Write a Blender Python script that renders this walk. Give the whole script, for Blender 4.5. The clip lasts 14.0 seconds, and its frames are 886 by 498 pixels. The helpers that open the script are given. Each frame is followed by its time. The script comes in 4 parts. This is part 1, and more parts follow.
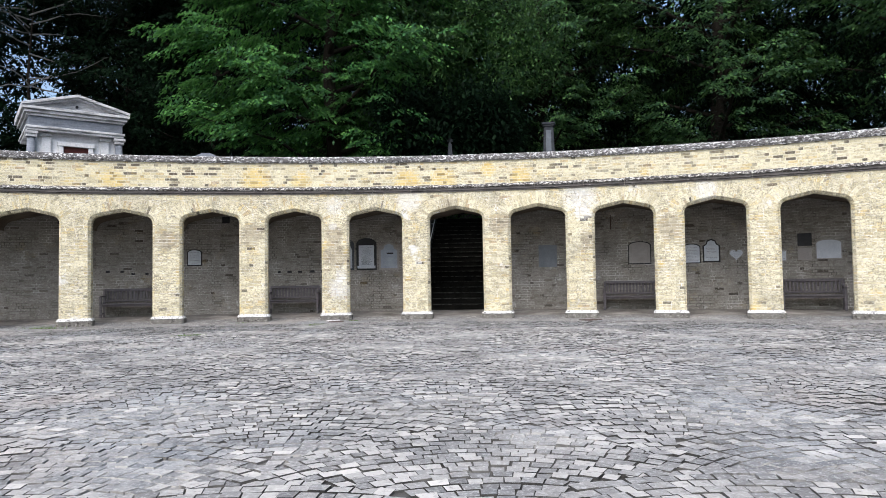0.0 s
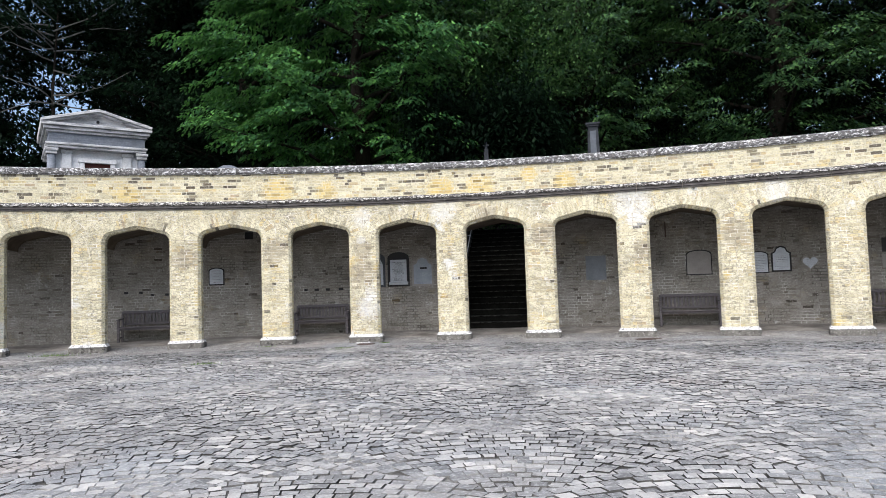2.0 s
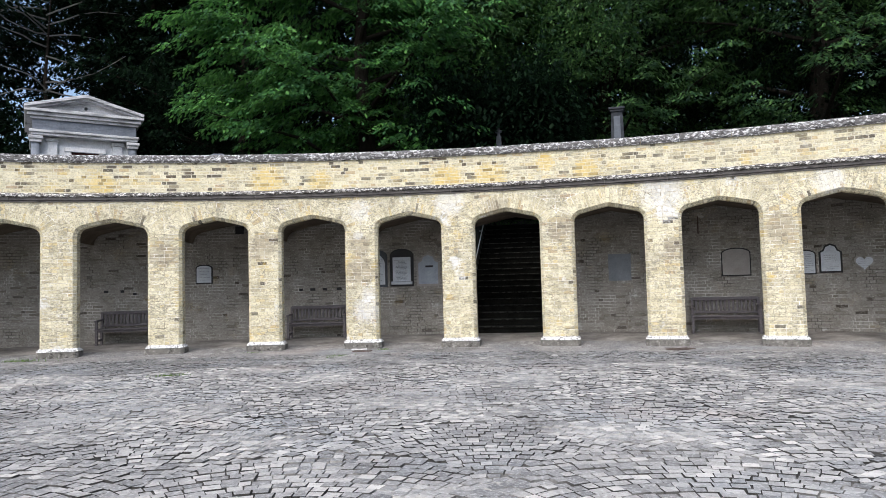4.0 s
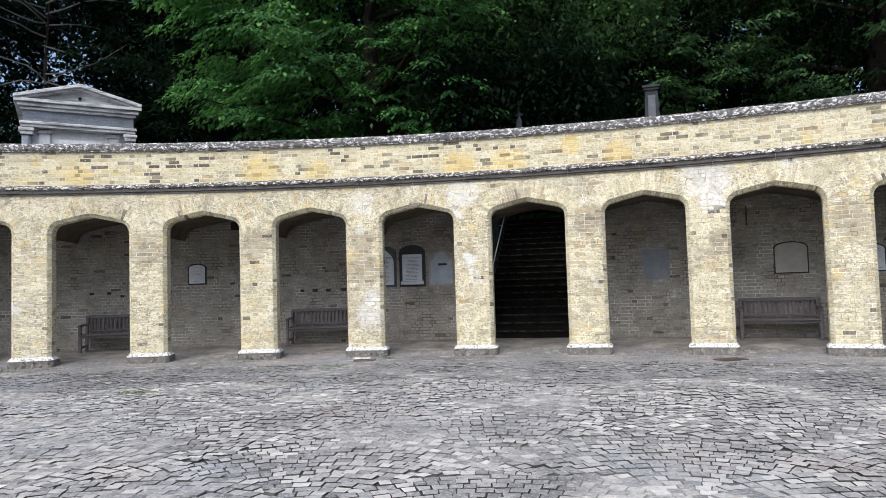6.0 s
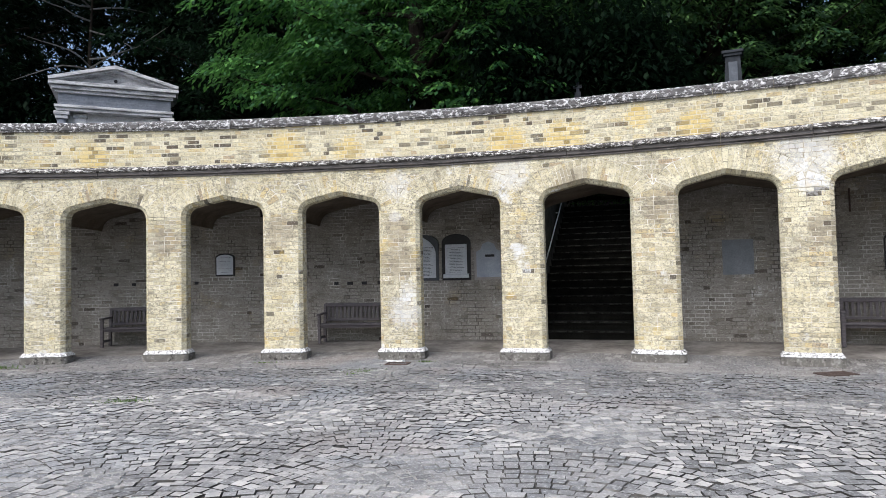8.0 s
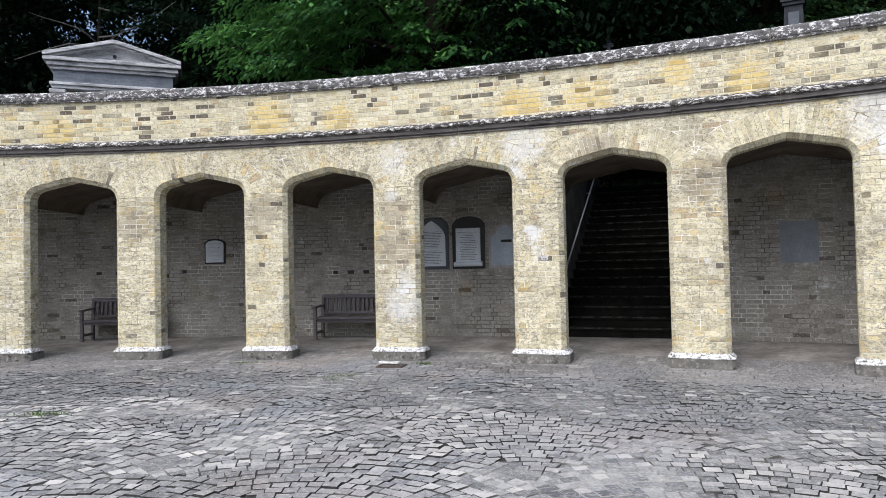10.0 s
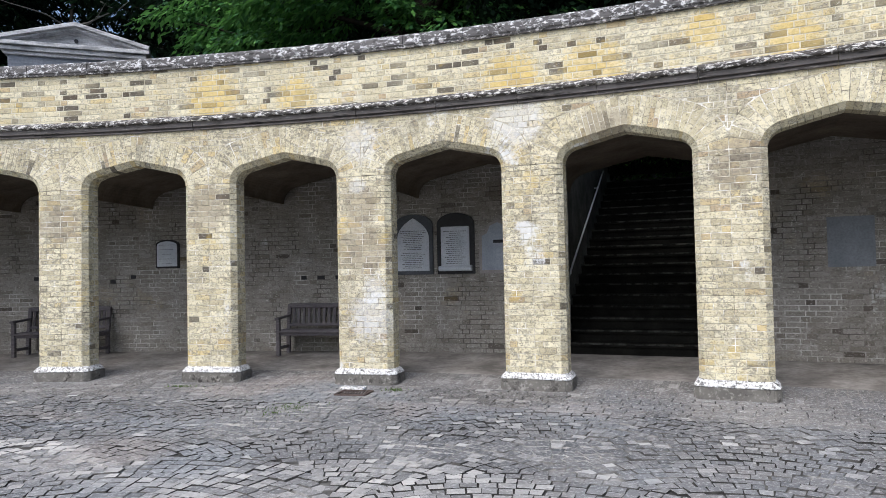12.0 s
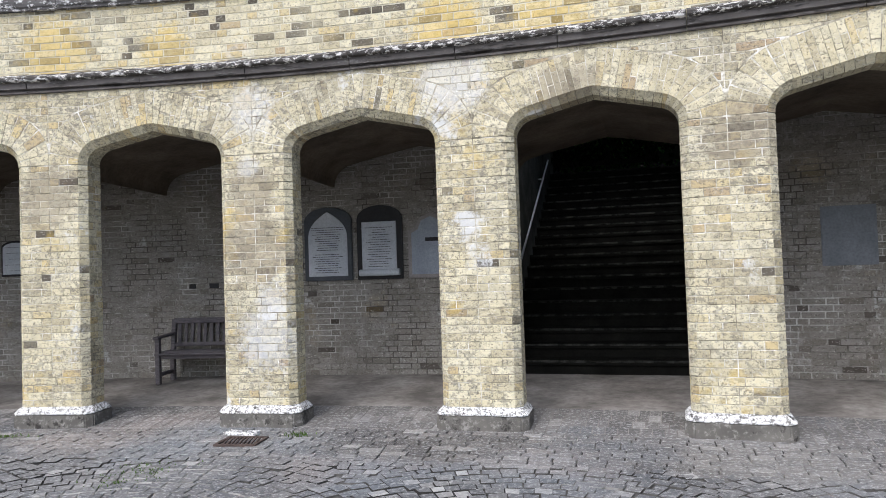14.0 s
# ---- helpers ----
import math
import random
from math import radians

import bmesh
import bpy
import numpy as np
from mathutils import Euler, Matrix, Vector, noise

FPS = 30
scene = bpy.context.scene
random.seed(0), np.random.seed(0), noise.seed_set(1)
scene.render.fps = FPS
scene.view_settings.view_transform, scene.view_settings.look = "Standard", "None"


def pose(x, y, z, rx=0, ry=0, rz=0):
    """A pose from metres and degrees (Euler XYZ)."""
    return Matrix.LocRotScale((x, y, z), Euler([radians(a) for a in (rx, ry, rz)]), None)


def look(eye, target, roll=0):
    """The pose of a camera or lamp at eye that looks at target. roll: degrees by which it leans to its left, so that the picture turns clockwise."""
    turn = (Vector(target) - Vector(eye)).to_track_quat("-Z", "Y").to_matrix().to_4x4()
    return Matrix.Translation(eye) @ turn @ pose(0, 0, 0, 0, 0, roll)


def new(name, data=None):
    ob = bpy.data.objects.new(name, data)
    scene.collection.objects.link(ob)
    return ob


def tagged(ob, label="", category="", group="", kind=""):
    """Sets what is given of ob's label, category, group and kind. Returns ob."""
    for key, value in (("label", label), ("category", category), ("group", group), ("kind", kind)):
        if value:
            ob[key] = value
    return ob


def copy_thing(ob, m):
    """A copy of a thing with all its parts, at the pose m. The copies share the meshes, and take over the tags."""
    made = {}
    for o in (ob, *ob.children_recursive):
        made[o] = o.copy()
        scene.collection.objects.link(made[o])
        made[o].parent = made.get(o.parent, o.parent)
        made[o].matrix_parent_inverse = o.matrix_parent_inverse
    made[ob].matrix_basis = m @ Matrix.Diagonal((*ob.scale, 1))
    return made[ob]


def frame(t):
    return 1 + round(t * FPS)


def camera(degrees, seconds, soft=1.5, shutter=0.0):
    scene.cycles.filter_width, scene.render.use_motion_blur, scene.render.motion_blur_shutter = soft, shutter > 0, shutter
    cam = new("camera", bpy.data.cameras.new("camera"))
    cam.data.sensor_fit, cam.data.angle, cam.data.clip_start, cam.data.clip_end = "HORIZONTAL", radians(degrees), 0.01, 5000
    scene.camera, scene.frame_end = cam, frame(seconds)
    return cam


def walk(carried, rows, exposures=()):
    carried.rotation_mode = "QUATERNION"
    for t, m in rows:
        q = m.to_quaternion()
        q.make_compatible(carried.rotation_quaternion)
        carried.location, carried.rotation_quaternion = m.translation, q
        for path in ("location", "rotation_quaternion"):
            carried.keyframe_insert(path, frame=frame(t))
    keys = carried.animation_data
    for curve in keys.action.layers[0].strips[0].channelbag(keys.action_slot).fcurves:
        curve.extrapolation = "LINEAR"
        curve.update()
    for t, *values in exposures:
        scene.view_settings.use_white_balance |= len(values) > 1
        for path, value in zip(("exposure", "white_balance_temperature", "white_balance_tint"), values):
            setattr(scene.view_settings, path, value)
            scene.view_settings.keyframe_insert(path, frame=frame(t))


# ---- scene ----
cam = camera(66.2, 14.0, soft=0.6)
PATH = [
    (0, (-0.240, -0.100, 1.154), (-0.1756, 1.8976, 1.2332), -0.90),
    (0.5, (-0.194, 0.243, 1.181), (-0.1542, 2.2402, 1.2724), -1.08),
    (1, (-0.268, 0.651, 1.243), (-0.2493, 2.6480, 1.3451), -1.31),
    (1.5, (-0.253, 1.067, 1.239), (-0.2729, 3.0644, 1.3463), -1.50),
    (2, (-0.245, 1.468, 1.273), (-0.2847, 3.4645, 1.3889), -1.86),
    (2.5, (-0.267, 1.953, 1.285), (-0.3051, 3.9496, 1.3962), -2.03),
    (3, (-0.216, 2.365, 1.315), (-0.2656, 4.3612, 1.4210), -1.87),
    (5.5, (0.220, 4.493, 1.403), (0.0641, 6.4841, 1.5143), -1.60),
    (6, (0.201, 4.919, 1.418), (0.0281, 6.9090, 1.5199), -1.75),
    (6.5, (0.214, 5.338, 1.387), (-0.0025, 7.3237, 1.4813), -1.54),
    (7, (0.259, 5.761, 1.431), (-0.0054, 7.7414, 1.5270), -1.44),
    (7.5, (0.277, 6.186, 1.420), (-0.0253, 8.1610, 1.5143), -1.46),
    (8, (0.323, 6.591, 1.457), (-0.0260, 8.5591, 1.5375), -1.26),
    (8.5, (0.420, 7.062, 1.439), (0.0355, 9.0238, 1.4986), -1.09),
    (9, (0.500, 7.494, 1.444), (0.0918, 9.4515, 1.5001), -1.17),
    (11.5, (0.682, 9.755, 1.453), (0.1428, 11.6806, 1.4862), -1.10),
    (12, (0.614, 10.215, 1.457), (0.1130, 12.1499, 1.5150), -1.23),
    (12.5, (0.497, 10.689, 1.540), (0.0621, 12.6399, 1.6027), -1.32),
    (13, (0.415, 11.135, 1.490), (0.0392, 13.0979, 1.5528), -1.25),
    (13.5, (0.312, 11.575, 1.491), (-0.0109, 13.5475, 1.5594), -1.47),
    (14, (0.265, 12.071, 1.471), (-0.0383, 14.0470, 1.5312), -1.90),
]
walk(cam, [(t, look(eye, target, roll)) for t, eye, target, roll in PATH], [(0, 0.92, 6350, 10), (6.5, 0.79, 6320, 10), (14, 0.63, 6150, 11)])

# ---- world, sun, exposure ----
SUN_EL, SUN_AZ = radians(50), radians(200)
world = bpy.data.worlds.new("sky")
scene.world = world
world.use_nodes = True
wn = world.node_tree.nodes
sky = wn.new("ShaderNodeTexSky")
sky.sky_type = "NISHITA"
sky.sun_disc = False
sky.sun_elevation, sky.sun_rotation = SUN_EL, SUN_AZ
sky.air_density, sky.dust_density = 1.0, 3.0
world.node_tree.links.new(sky.outputs[0], wn["Background"].inputs[0])
wn["Background"].inputs[1].default_value = 0.12
sun = new("sun", bpy.data.lights.new("sun", "SUN"))
sun.data.energy, sun.data.angle, sun.data.color = 2.0, radians(60), (1.0, 0.985, 0.965)
sun.matrix_world = look((0, 0, 0), (-math.sin(SUN_AZ) * math.cos(SUN_EL), -math.cos(SUN_AZ) * math.cos(SUN_EL), -math.sin(SUN_EL)))


# ---- plan of the arcade: a curved wall round CX, CY ----
CX, CY, R = -2.8855, -8.7179, 27.113
STEP, TH6 = 4.6489, 5.28          # degrees between piers; direction of pier 6
SHIFT = {2: -0.052, 3: 0.024, 4: 0.053, 5: 0.036, 6: 0.024, 7: -0.018, 8: -0.035, 9: 0.008, 10: -0.036}
HALF = 0.310                      # half width of a pier's face
FIRST, LAST = -1, 13
SPRING, APEX, STR0, STR1, COP0, COP1 = 2.67, 3.05, 3.44, 3.60, 4.20, 4.385
DEPTH, BACK, CHAM = 0.29, 2.45, 0.066
COURSE = 0.0752


def pier_th(i):
    return TH6 + (i - 6) * STEP + SHIFT.get(i, 0.0)


def bay_th(i):
    return 0.5 * (pier_th(i) + pier_th(i + 1))


def bay_map(i):
    """The arc map of one bay, stretched to meet the middles of its two piers."""
    return on_arc(bay_th(i), (pier_th(i + 1) - pier_th(i)) / STEP)


def at(th, d=0.0, z=0.0):
    """A frame on the circle: x along the wall to the right, y away from the court, z up."""
    a = math.radians(th)
    return Matrix.Translation((CX + (R + d) * math.sin(a), CY + (R + d) * math.cos(a), z)) @ Matrix.Rotation(-a, 4, "Z")


def on_arc(th0, k=1.0):
    """Maps metres along the face from the direction th0 (stretched by k), depth behind the face and height to the world."""
    def f(x, d, z):
        a = math.radians(th0) + x * k / R
        return (CX + (R + d) * math.sin(a), CY + (R + d) * math.cos(a), z)
    return f


# ---- materials ----
class Mat:
    """A small builder for procedural materials."""

    def __init__(self, name, rough=0.85, metal=0.0):
        self.m = bpy.data.materials.new(name)
        self.m.use_nodes = True
        self.t = self.m.node_tree
        self.b = self.t.nodes["Principled BSDF"]
        self.b.inputs["Roughness"].default_value = rough
        self.b.inputs["Metallic"].default_value = metal
        self.b.inputs["Specular IOR Level"].default_value = 0.3
        self.pos = self.t.nodes.new("ShaderNodeNewGeometry").outputs["Position"]

    def node(self, kind, **inputs):
        n = self.t.nodes.new(kind)
        for k, v in inputs.items():
            self.put(n.inputs[k.replace("_", " ")], v)
        return n

    def put(self, socket, v):
        if isinstance(v, bpy.types.NodeSocket):
            self.t.links.new(v, socket)
        else:
            socket.default_value = v

    def rnd(self, by_object):
        if by_object:
            return self.t.nodes.new("ShaderNodeObjectInfo").outputs["Random"]
        return self.t.nodes.new("ShaderNodeNewGeometry").outputs["Random Per Island"]

    def noise(self, scale, detail=4.0, rough=0.6, stretch=None):
        vec = self.pos
        if stretch:
            mp = self.t.nodes.new("ShaderNodeMapping")
            mp.inputs["Scale"].default_value = stretch
            self.t.links.new(self.pos, mp.inputs[0])
            vec = mp.outputs[0]
        n = self.node("ShaderNodeTexNoise", Vector=vec, Scale=scale, Detail=detail, Roughness=rough)
        return n.outputs["Fac"]

    def ramp(self, fac, *stops):
        n = self.t.nodes.new("ShaderNodeValToRGB")
        self.t.links.new(fac, n.inputs[0])
        el = n.color_ramp.elements
        while len(el) < len(stops):
            el.new(0.5)
        for e, (p, c) in zip(el, stops):
            e.position = p
            e.color = (c, c, c, 1) if isinstance(c, (int, float)) else (*c, 1)
        return n.outputs[0]

    def mix(self, fac, a, b, mode="MIX"):
        n = self.t.nodes.new("ShaderNodeMix")
        n.data_type, n.blend_type = "RGBA", mode
        self.put(n.inputs[0], fac)
        for s, v in ((n.inputs[6], a), (n.inputs[7], b)):
            self.put(s, (*v, 1) if isinstance(v, tuple) else v)
        return n.outputs[2]

    def math(self, op, a, b=0.0):
        n = self.t.nodes.new("ShaderNodeMath")
        n.operation = op
        self.put(n.inputs[0], a)
        self.put(n.inputs[1], b)
        return n.outputs[0]

    def bloom(self, place, radius, scale=7.0):
        """A ragged stain round a place, 1 in its middle and 0 beyond the radius."""
        n = self.t.nodes.new("ShaderNodeVectorMath")
        n.operation = "DISTANCE"
        self.t.links.new(self.pos, n.inputs[0])
        n.inputs[1].default_value = place
        near = self.math("SUBTRACT", 1.0, self.math("DIVIDE", n.outputs["Value"], radius))
        edge = self.math("ADD", near, self.math("MULTIPLY", self.math("SUBTRACT", self.noise(scale, 6, 0.75), 0.5), 1.6))
        return self.ramp(edge, (0.22, 0.0), (0.5, 1.0))

    def done(self, colour, bump=None, strength=0.3, dist=0.01, rough=None):
        self.put(self.b.inputs["Base Color"], (*colour, 1) if isinstance(colour, tuple) else colour)
        if bump is not None:
            n = self.node("ShaderNodeBump", Height=bump, Strength=strength, Distance=dist)
            self.t.links.new(n.outputs[0], self.b.inputs["Normal"])
        if rough is not None:
            self.put(self.b.inputs["Roughness"], rough)
        return self.m


LIMED = ((8, 3.20, 0.62), (8.02, 2.75, 0.3), (5.93, 3.25, 0.5), (5, 3.1, 0.35), (5.05, 0.85, 0.42), (4.98, 2.55, 0.16), (1.1, 0.6, 0.4), (9.4, 3.2, 0.4), (5.08, 1.2, 0.25))
BROWNED = ((5, 1.75, 0.55), (5, 2.3, 0.4), (6.4, 3.0, 0.45), (4, 2.35, 0.5), (3, 2.2, 0.45), (7.05, 2.5, 0.45), (8.1, 2.0, 0.4), (9, 2.3, 0.5))
OCHRES = ((4.05, 3.85, 0.55), (4.6, 3.75, 0.4), (5.9, 3.72, 0.5), (6.35, 3.70, 0.55), (7.3, 3.75, 0.4), (2.4, 3.8, 0.4), (6.9, 4.0, 0.3))


def face_place(i, z, d=0.0):
    """A place on the wall's face: i counts piers and parts of bays."""
    a = math.radians(TH6 + (i - 6) * STEP)
    return (CX + (R + d) * math.sin(a), CY + (R + d) * math.cos(a), z)


def brick_material(name, by_object, tones, dark, dirt, lime=0.8, ochre=0.7, mottle=0.85, ochre_at=0.59, stains="wall"):
    """Stock brick: a tone for each piece, a few burnt ones, smears, pitting, soot, lime and ochre blooms."""
    m = Mat(name, 0.92)
    r = m.rnd(by_object)
    col = m.ramp(r, *tones)
    r2 = m.math("FRACT", m.math("MULTIPLY", r, 17.31))
    burnt = m.ramp(r2, (0.0, 1.0), (dark, 1.0), (dark + 0.01, 0.0), (1.0, 0.0))
    patch = m.ramp(m.noise(0.9, 3), (0.36, 0.45), (0.55, 1.0))
    smear = m.ramp(m.noise(15, 6, 0.75, (1, 1, 1.7)), (0.495, 0.0), (0.55, 0.9))
    where = m.ramp(m.noise(1.7, 5, 0.7), (0.38, 0.25), (0.58, 1.0))
    col = m.mix(m.math("MULTIPLY", m.math("MULTIPLY", smear, where), mottle), col, (0.20, 0.185, 0.155))
    col = m.mix(m.math("MULTIPLY", m.math("MULTIPLY", burnt, patch), 0.9), col, (0.055, 0.045, 0.036))
    pits = m.ramp(m.noise(42, 5, 0.8), (0.555, 0.0), (0.585, 1.0))
    col = m.mix(m.math("MULTIPLY", pits, mottle * 0.8), col, (0.085, 0.078, 0.065))
    col = m.mix(m.ramp(m.noise(31, 6, 0.8, (1, 1, 1.5)), (0.57, 0.0), (0.65, 0.8)), col, (0.68, 0.66, 0.60))
    col = m.mix(m.ramp(m.noise(1.3, 6, 0.7), (0.50, 0.0), (0.74, dirt)), col, (0.13, 0.12, 0.105))
    col = m.mix(m.ramp(m.noise(1.35, 7, 0.78), (0.60, 0.0), (0.66, lime)), col, (0.66, 0.67, 0.67))
    col = m.mix(m.ramp(m.noise(1.5, 5, 0.65), (ochre_at, 0.0), (ochre_at + 0.11, ochre)), col, (0.56, 0.40, 0.09))
    if stains == "wall":
        for i, z, rad in BROWNED:
            col = m.mix(m.math("MULTIPLY", m.bloom(face_place(i, z), rad, 9.0), 0.6), col, m.mix(r2, (0.12, 0.098, 0.074), (0.36, 0.31, 0.23)))
        for i, z, rad in LIMED:
            col = m.mix(m.math("MULTIPLY", m.bloom(face_place(i, z), rad, 24.0), m.math("ADD", m.math("MULTIPLY", r2, 0.25), 0.3)), col, (0.70, 0.72, 0.75))
    if stains == "parapet":
        for i, z, rad in OCHRES:
            col = m.mix(m.math("MULTIPLY", m.bloom(face_place(i, z), rad, 18.0), m.math("ADD", m.math("MULTIPLY", r2, 0.3), 0.3)), col, (0.62, 0.44, 0.10))
    return m.done(col, m.noise(60, 7, 0.75), 0.7, 0.008)


YELLOW = ((0.0, (0.47, 0.415, 0.275)), (0.3, (0.60, 0.545, 0.375)), (0.6, (0.70, 0.65, 0.475)), (0.85, (0.60, 0.54, 0.36)), (0.95, (0.60, 0.49, 0.26)), (1.0, (0.42, 0.33, 0.215)))
# Same brick in dirtier greys, with some interior shade put into the tones.
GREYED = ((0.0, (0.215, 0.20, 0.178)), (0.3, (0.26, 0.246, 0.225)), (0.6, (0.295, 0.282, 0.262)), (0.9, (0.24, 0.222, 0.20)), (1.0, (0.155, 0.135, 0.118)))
M_BRICK = {True: brick_material("stock brick single", True, YELLOW, 0.008, 0.45), False: brick_material("stock brick", False, YELLOW, 0.008, 0.45)}
M_PARAPET = {True: brick_material("parapet brick single", True, YELLOW, 0.15, 0.25, 0.3, 0.6, 0.7, 0.58, "parapet"), False: brick_material("parapet brick", False, YELLOW, 0.15, 0.25, 0.3, 0.6, 0.7, 0.58, "parapet")}
M_BACK = {True: brick_material("sooty shaded brick single", True, GREYED, 0.018, 0.5, 0.5, 0.12, stains=""), False: brick_material("sooty shaded brick", False, GREYED, 0.018, 0.5, 0.5, 0.12, stains="")}


def plain(name, stops, scale, fine=40, rough=0.9, bump=0.4, dist=0.008, metal=0.0, stretch=None):
    m = Mat(name, rough, metal)
    if rough >= 1.0:
        m.b.inputs["Specular IOR Level"].default_value = 0.04
    col = m.ramp(m.noise(scale, 6, 0.65, stretch), *stops)
    col = m.mix(m.ramp(m.noise(fine, 4), (0.4, 0.0), (0.7, 0.4)), col, tuple(c * 0.55 for c in stops[0][1]))
    return m.done(col, m.noise(fine * 1.5, 5, 0.7), bump, dist)


M_MORTAR = plain("lime mortar", ((0.36, (0.20, 0.18, 0.135)), (0.46, (0.48, 0.44, 0.34)), (0.54, (0.62, 0.585, 0.49)), (0.64, (0.84, 0.83, 0.79))), 6.0)
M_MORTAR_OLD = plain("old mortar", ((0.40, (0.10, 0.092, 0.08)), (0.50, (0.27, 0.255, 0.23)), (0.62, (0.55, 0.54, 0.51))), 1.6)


def lichen_stone(name, base, spot, low, high, stretch=None):
    m = Mat(name, 0.92)
    col = m.ramp(m.noise(4, 5), (0.35, base), (0.7, tuple(c * 1.6 for c in base)))
    blot = m.ramp(m.noise(16, 8, 0.78, stretch), (low, 0.0), (high, 1.0))
    col = m.mix(blot, col, spot)
    col = m.mix(m.ramp(m.noise(9, 6, 0.7, stretch), (0.55, 0.0), (0.63, 0.85)), col, (0.025, 0.023, 0.021))
    return m.done(col, m.noise(50, 6, 0.7), 0.6, 0.01)


M_COPING = lichen_stone("coping stone", (0.085, 0.082, 0.082), (0.66, 0.66, 0.67), 0.525, 0.565, (0.8, 0.8, 1.4))
M_STRING = lichen_stone("string course stone", (0.05, 0.046, 0.043), (0.68, 0.67, 0.65), 0.515, 0.555, (0.8, 0.8, 1.6))
M_FASCIA = lichen_stone("string course fascia", (0.10, 0.092, 0.088), (0.32, 0.31, 0.30), 0.56, 0.66, (0.35, 0.35, 2.2))
M_PLINTH_TOP = lichen_stone("limed plinth top", (0.17, 0.165, 0.155), (0.76, 0.76, 0.76), 0.455, 0.51, (2.2, 2.2, 2.2))
M_PLINTH = lichen_stone("plinth stone", (0.11, 0.104, 0.094), (0.30, 0.29, 0.27), 0.52, 0.64)


def sett_material(name, by_object, tones):
    m = Mat(name, 0.75)
    r = m.rnd(by_object)
    col = m.ramp(r, *tones)
    wide = m.noise(0.33, 4, 0.6)
    col = m.mix(m.ramp(wide, (0.42, 0.0), (0.62, 0.5)), col, (0.25, 0.24, 0.23))
    col = m.mix(m.ramp(m.noise(0.8, 5, 0.65), (0.46, 0.0), (0.66, 0.7)), col, (0.10, 0.10, 0.105))
    col = m.mix(m.ramp(m.noise(0.55, 3, 0.5), (0.50, 0.0), (0.66, 0.35)), col, (0.20, 0.235, 0.27))
    col = m.mix(m.ramp(m.noise(0.42, 3, 0.5, (1, 1.3, 1)), (0.56, 0.0), (0.70, 0.4)), col, (0.34, 0.285, 0.25))
    col = m.mix(m.ramp(m.noise(30, 6, 0.75), (0.50, 0.0), (0.64, 0.6)), col, (0.56, 0.56, 0.55))
    col = m.mix(m.ramp(m.noise(19, 6, 0.75), (0.54, 0.0), (0.66, 0.6)), col, (0.08, 0.08, 0.082))
    return m.done(col, m.noise(60, 5, 0.7), 0.6, 0.008)


# Lost sky light and wet dirt are both put into these darker tones.
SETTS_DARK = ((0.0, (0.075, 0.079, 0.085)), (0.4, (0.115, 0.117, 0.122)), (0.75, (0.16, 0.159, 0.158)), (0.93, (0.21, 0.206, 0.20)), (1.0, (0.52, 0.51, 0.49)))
SETTS = ((0.0, (0.124, 0.125, 0.125)), (0.3, (0.247, 0.245, 0.241)), (0.65, (0.371, 0.360, 0.343)), (0.9, (0.494, 0.475, 0.449)), (1.0, (0.618, 0.590, 0.550)))
PAVERS = ((0.0, (0.075, 0.07, 0.066)), (0.4, (0.11, 0.103, 0.097)), (0.8, (0.15, 0.14, 0.13)), (1.0, (0.29, 0.28, 0.265)))
M_SETT = {k: sett_material("granite sett " + str(int(k)), k, SETTS) for k in (True, False)}
M_SETT_DARK = sett_material("shaded wet granite sett", False, SETTS_DARK)
M_PAVER = {k: sett_material("worn paver " + str(int(k)), k, PAVERS) for k in (True, False)}


def joint_material():
    m = Mat("sett joints", 0.95)
    col = m.ramp(m.noise(0.6, 5, 0.65), (0.45, (0.028, 0.027, 0.025)), (0.53, (0.12, 0.115, 0.108)), (0.60, (0.44, 0.43, 0.41)))
    col = m.mix(m.ramp(m.noise(35, 4), (0.4, 0.0), (0.7, 0.35)), col, (0.10, 0.095, 0.085))
    return m.done(col, m.noise(80), 0.6, 0.01)


M_JOINT = joint_material()
M_FLOOR_DUST = plain("arcade floor bedding", ((0.36, (0.13, 0.12, 0.11)), (0.5, (0.235, 0.218, 0.202)), (0.66, (0.36, 0.34, 0.318))), 1.5, 14)
# Part of the vaults' shade is put into this plaster colour.
M_VAULT = plain("shaded vault plaster", ((0.35, (0.065, 0.051, 0.038)), (0.65, (0.16, 0.13, 0.097))), 1.6, 25)
# Shade of the stair cut is put into this near-black stone.
M_STAIR = plain("stair stone in painted shade", ((0.35, (0.006, 0.006, 0.0055)), (0.7, (0.015, 0.015, 0.013))), 3, 30, 1.0)
M_NOSING = plain("paler stair edge", ((0.42, (0.010, 0.010, 0.009)), (0.62, (0.055, 0.055, 0.05))), 7, 30, 1.0)
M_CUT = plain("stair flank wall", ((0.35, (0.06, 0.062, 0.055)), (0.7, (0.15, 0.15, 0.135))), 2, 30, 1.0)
M_WOOD = plain("weathered bench wood", ((0.3, (0.075, 0.068, 0.074)), (0.7, (0.17, 0.155, 0.165))), 8, 60, 0.85, 0.3, 0.003, stretch=(1, 1, 6))
M_MARBLE = plain("white marble", ((0.3, (0.46, 0.50, 0.56)), (0.7, (0.62, 0.65, 0.69))), 4, 50, 0.6, 0.1)
M_MARBLE_BLUE = plain("bluish marble", ((0.3, (0.26, 0.30, 0.36)), (0.7, (0.40, 0.44, 0.50))), 4, 50, 0.6, 0.1)
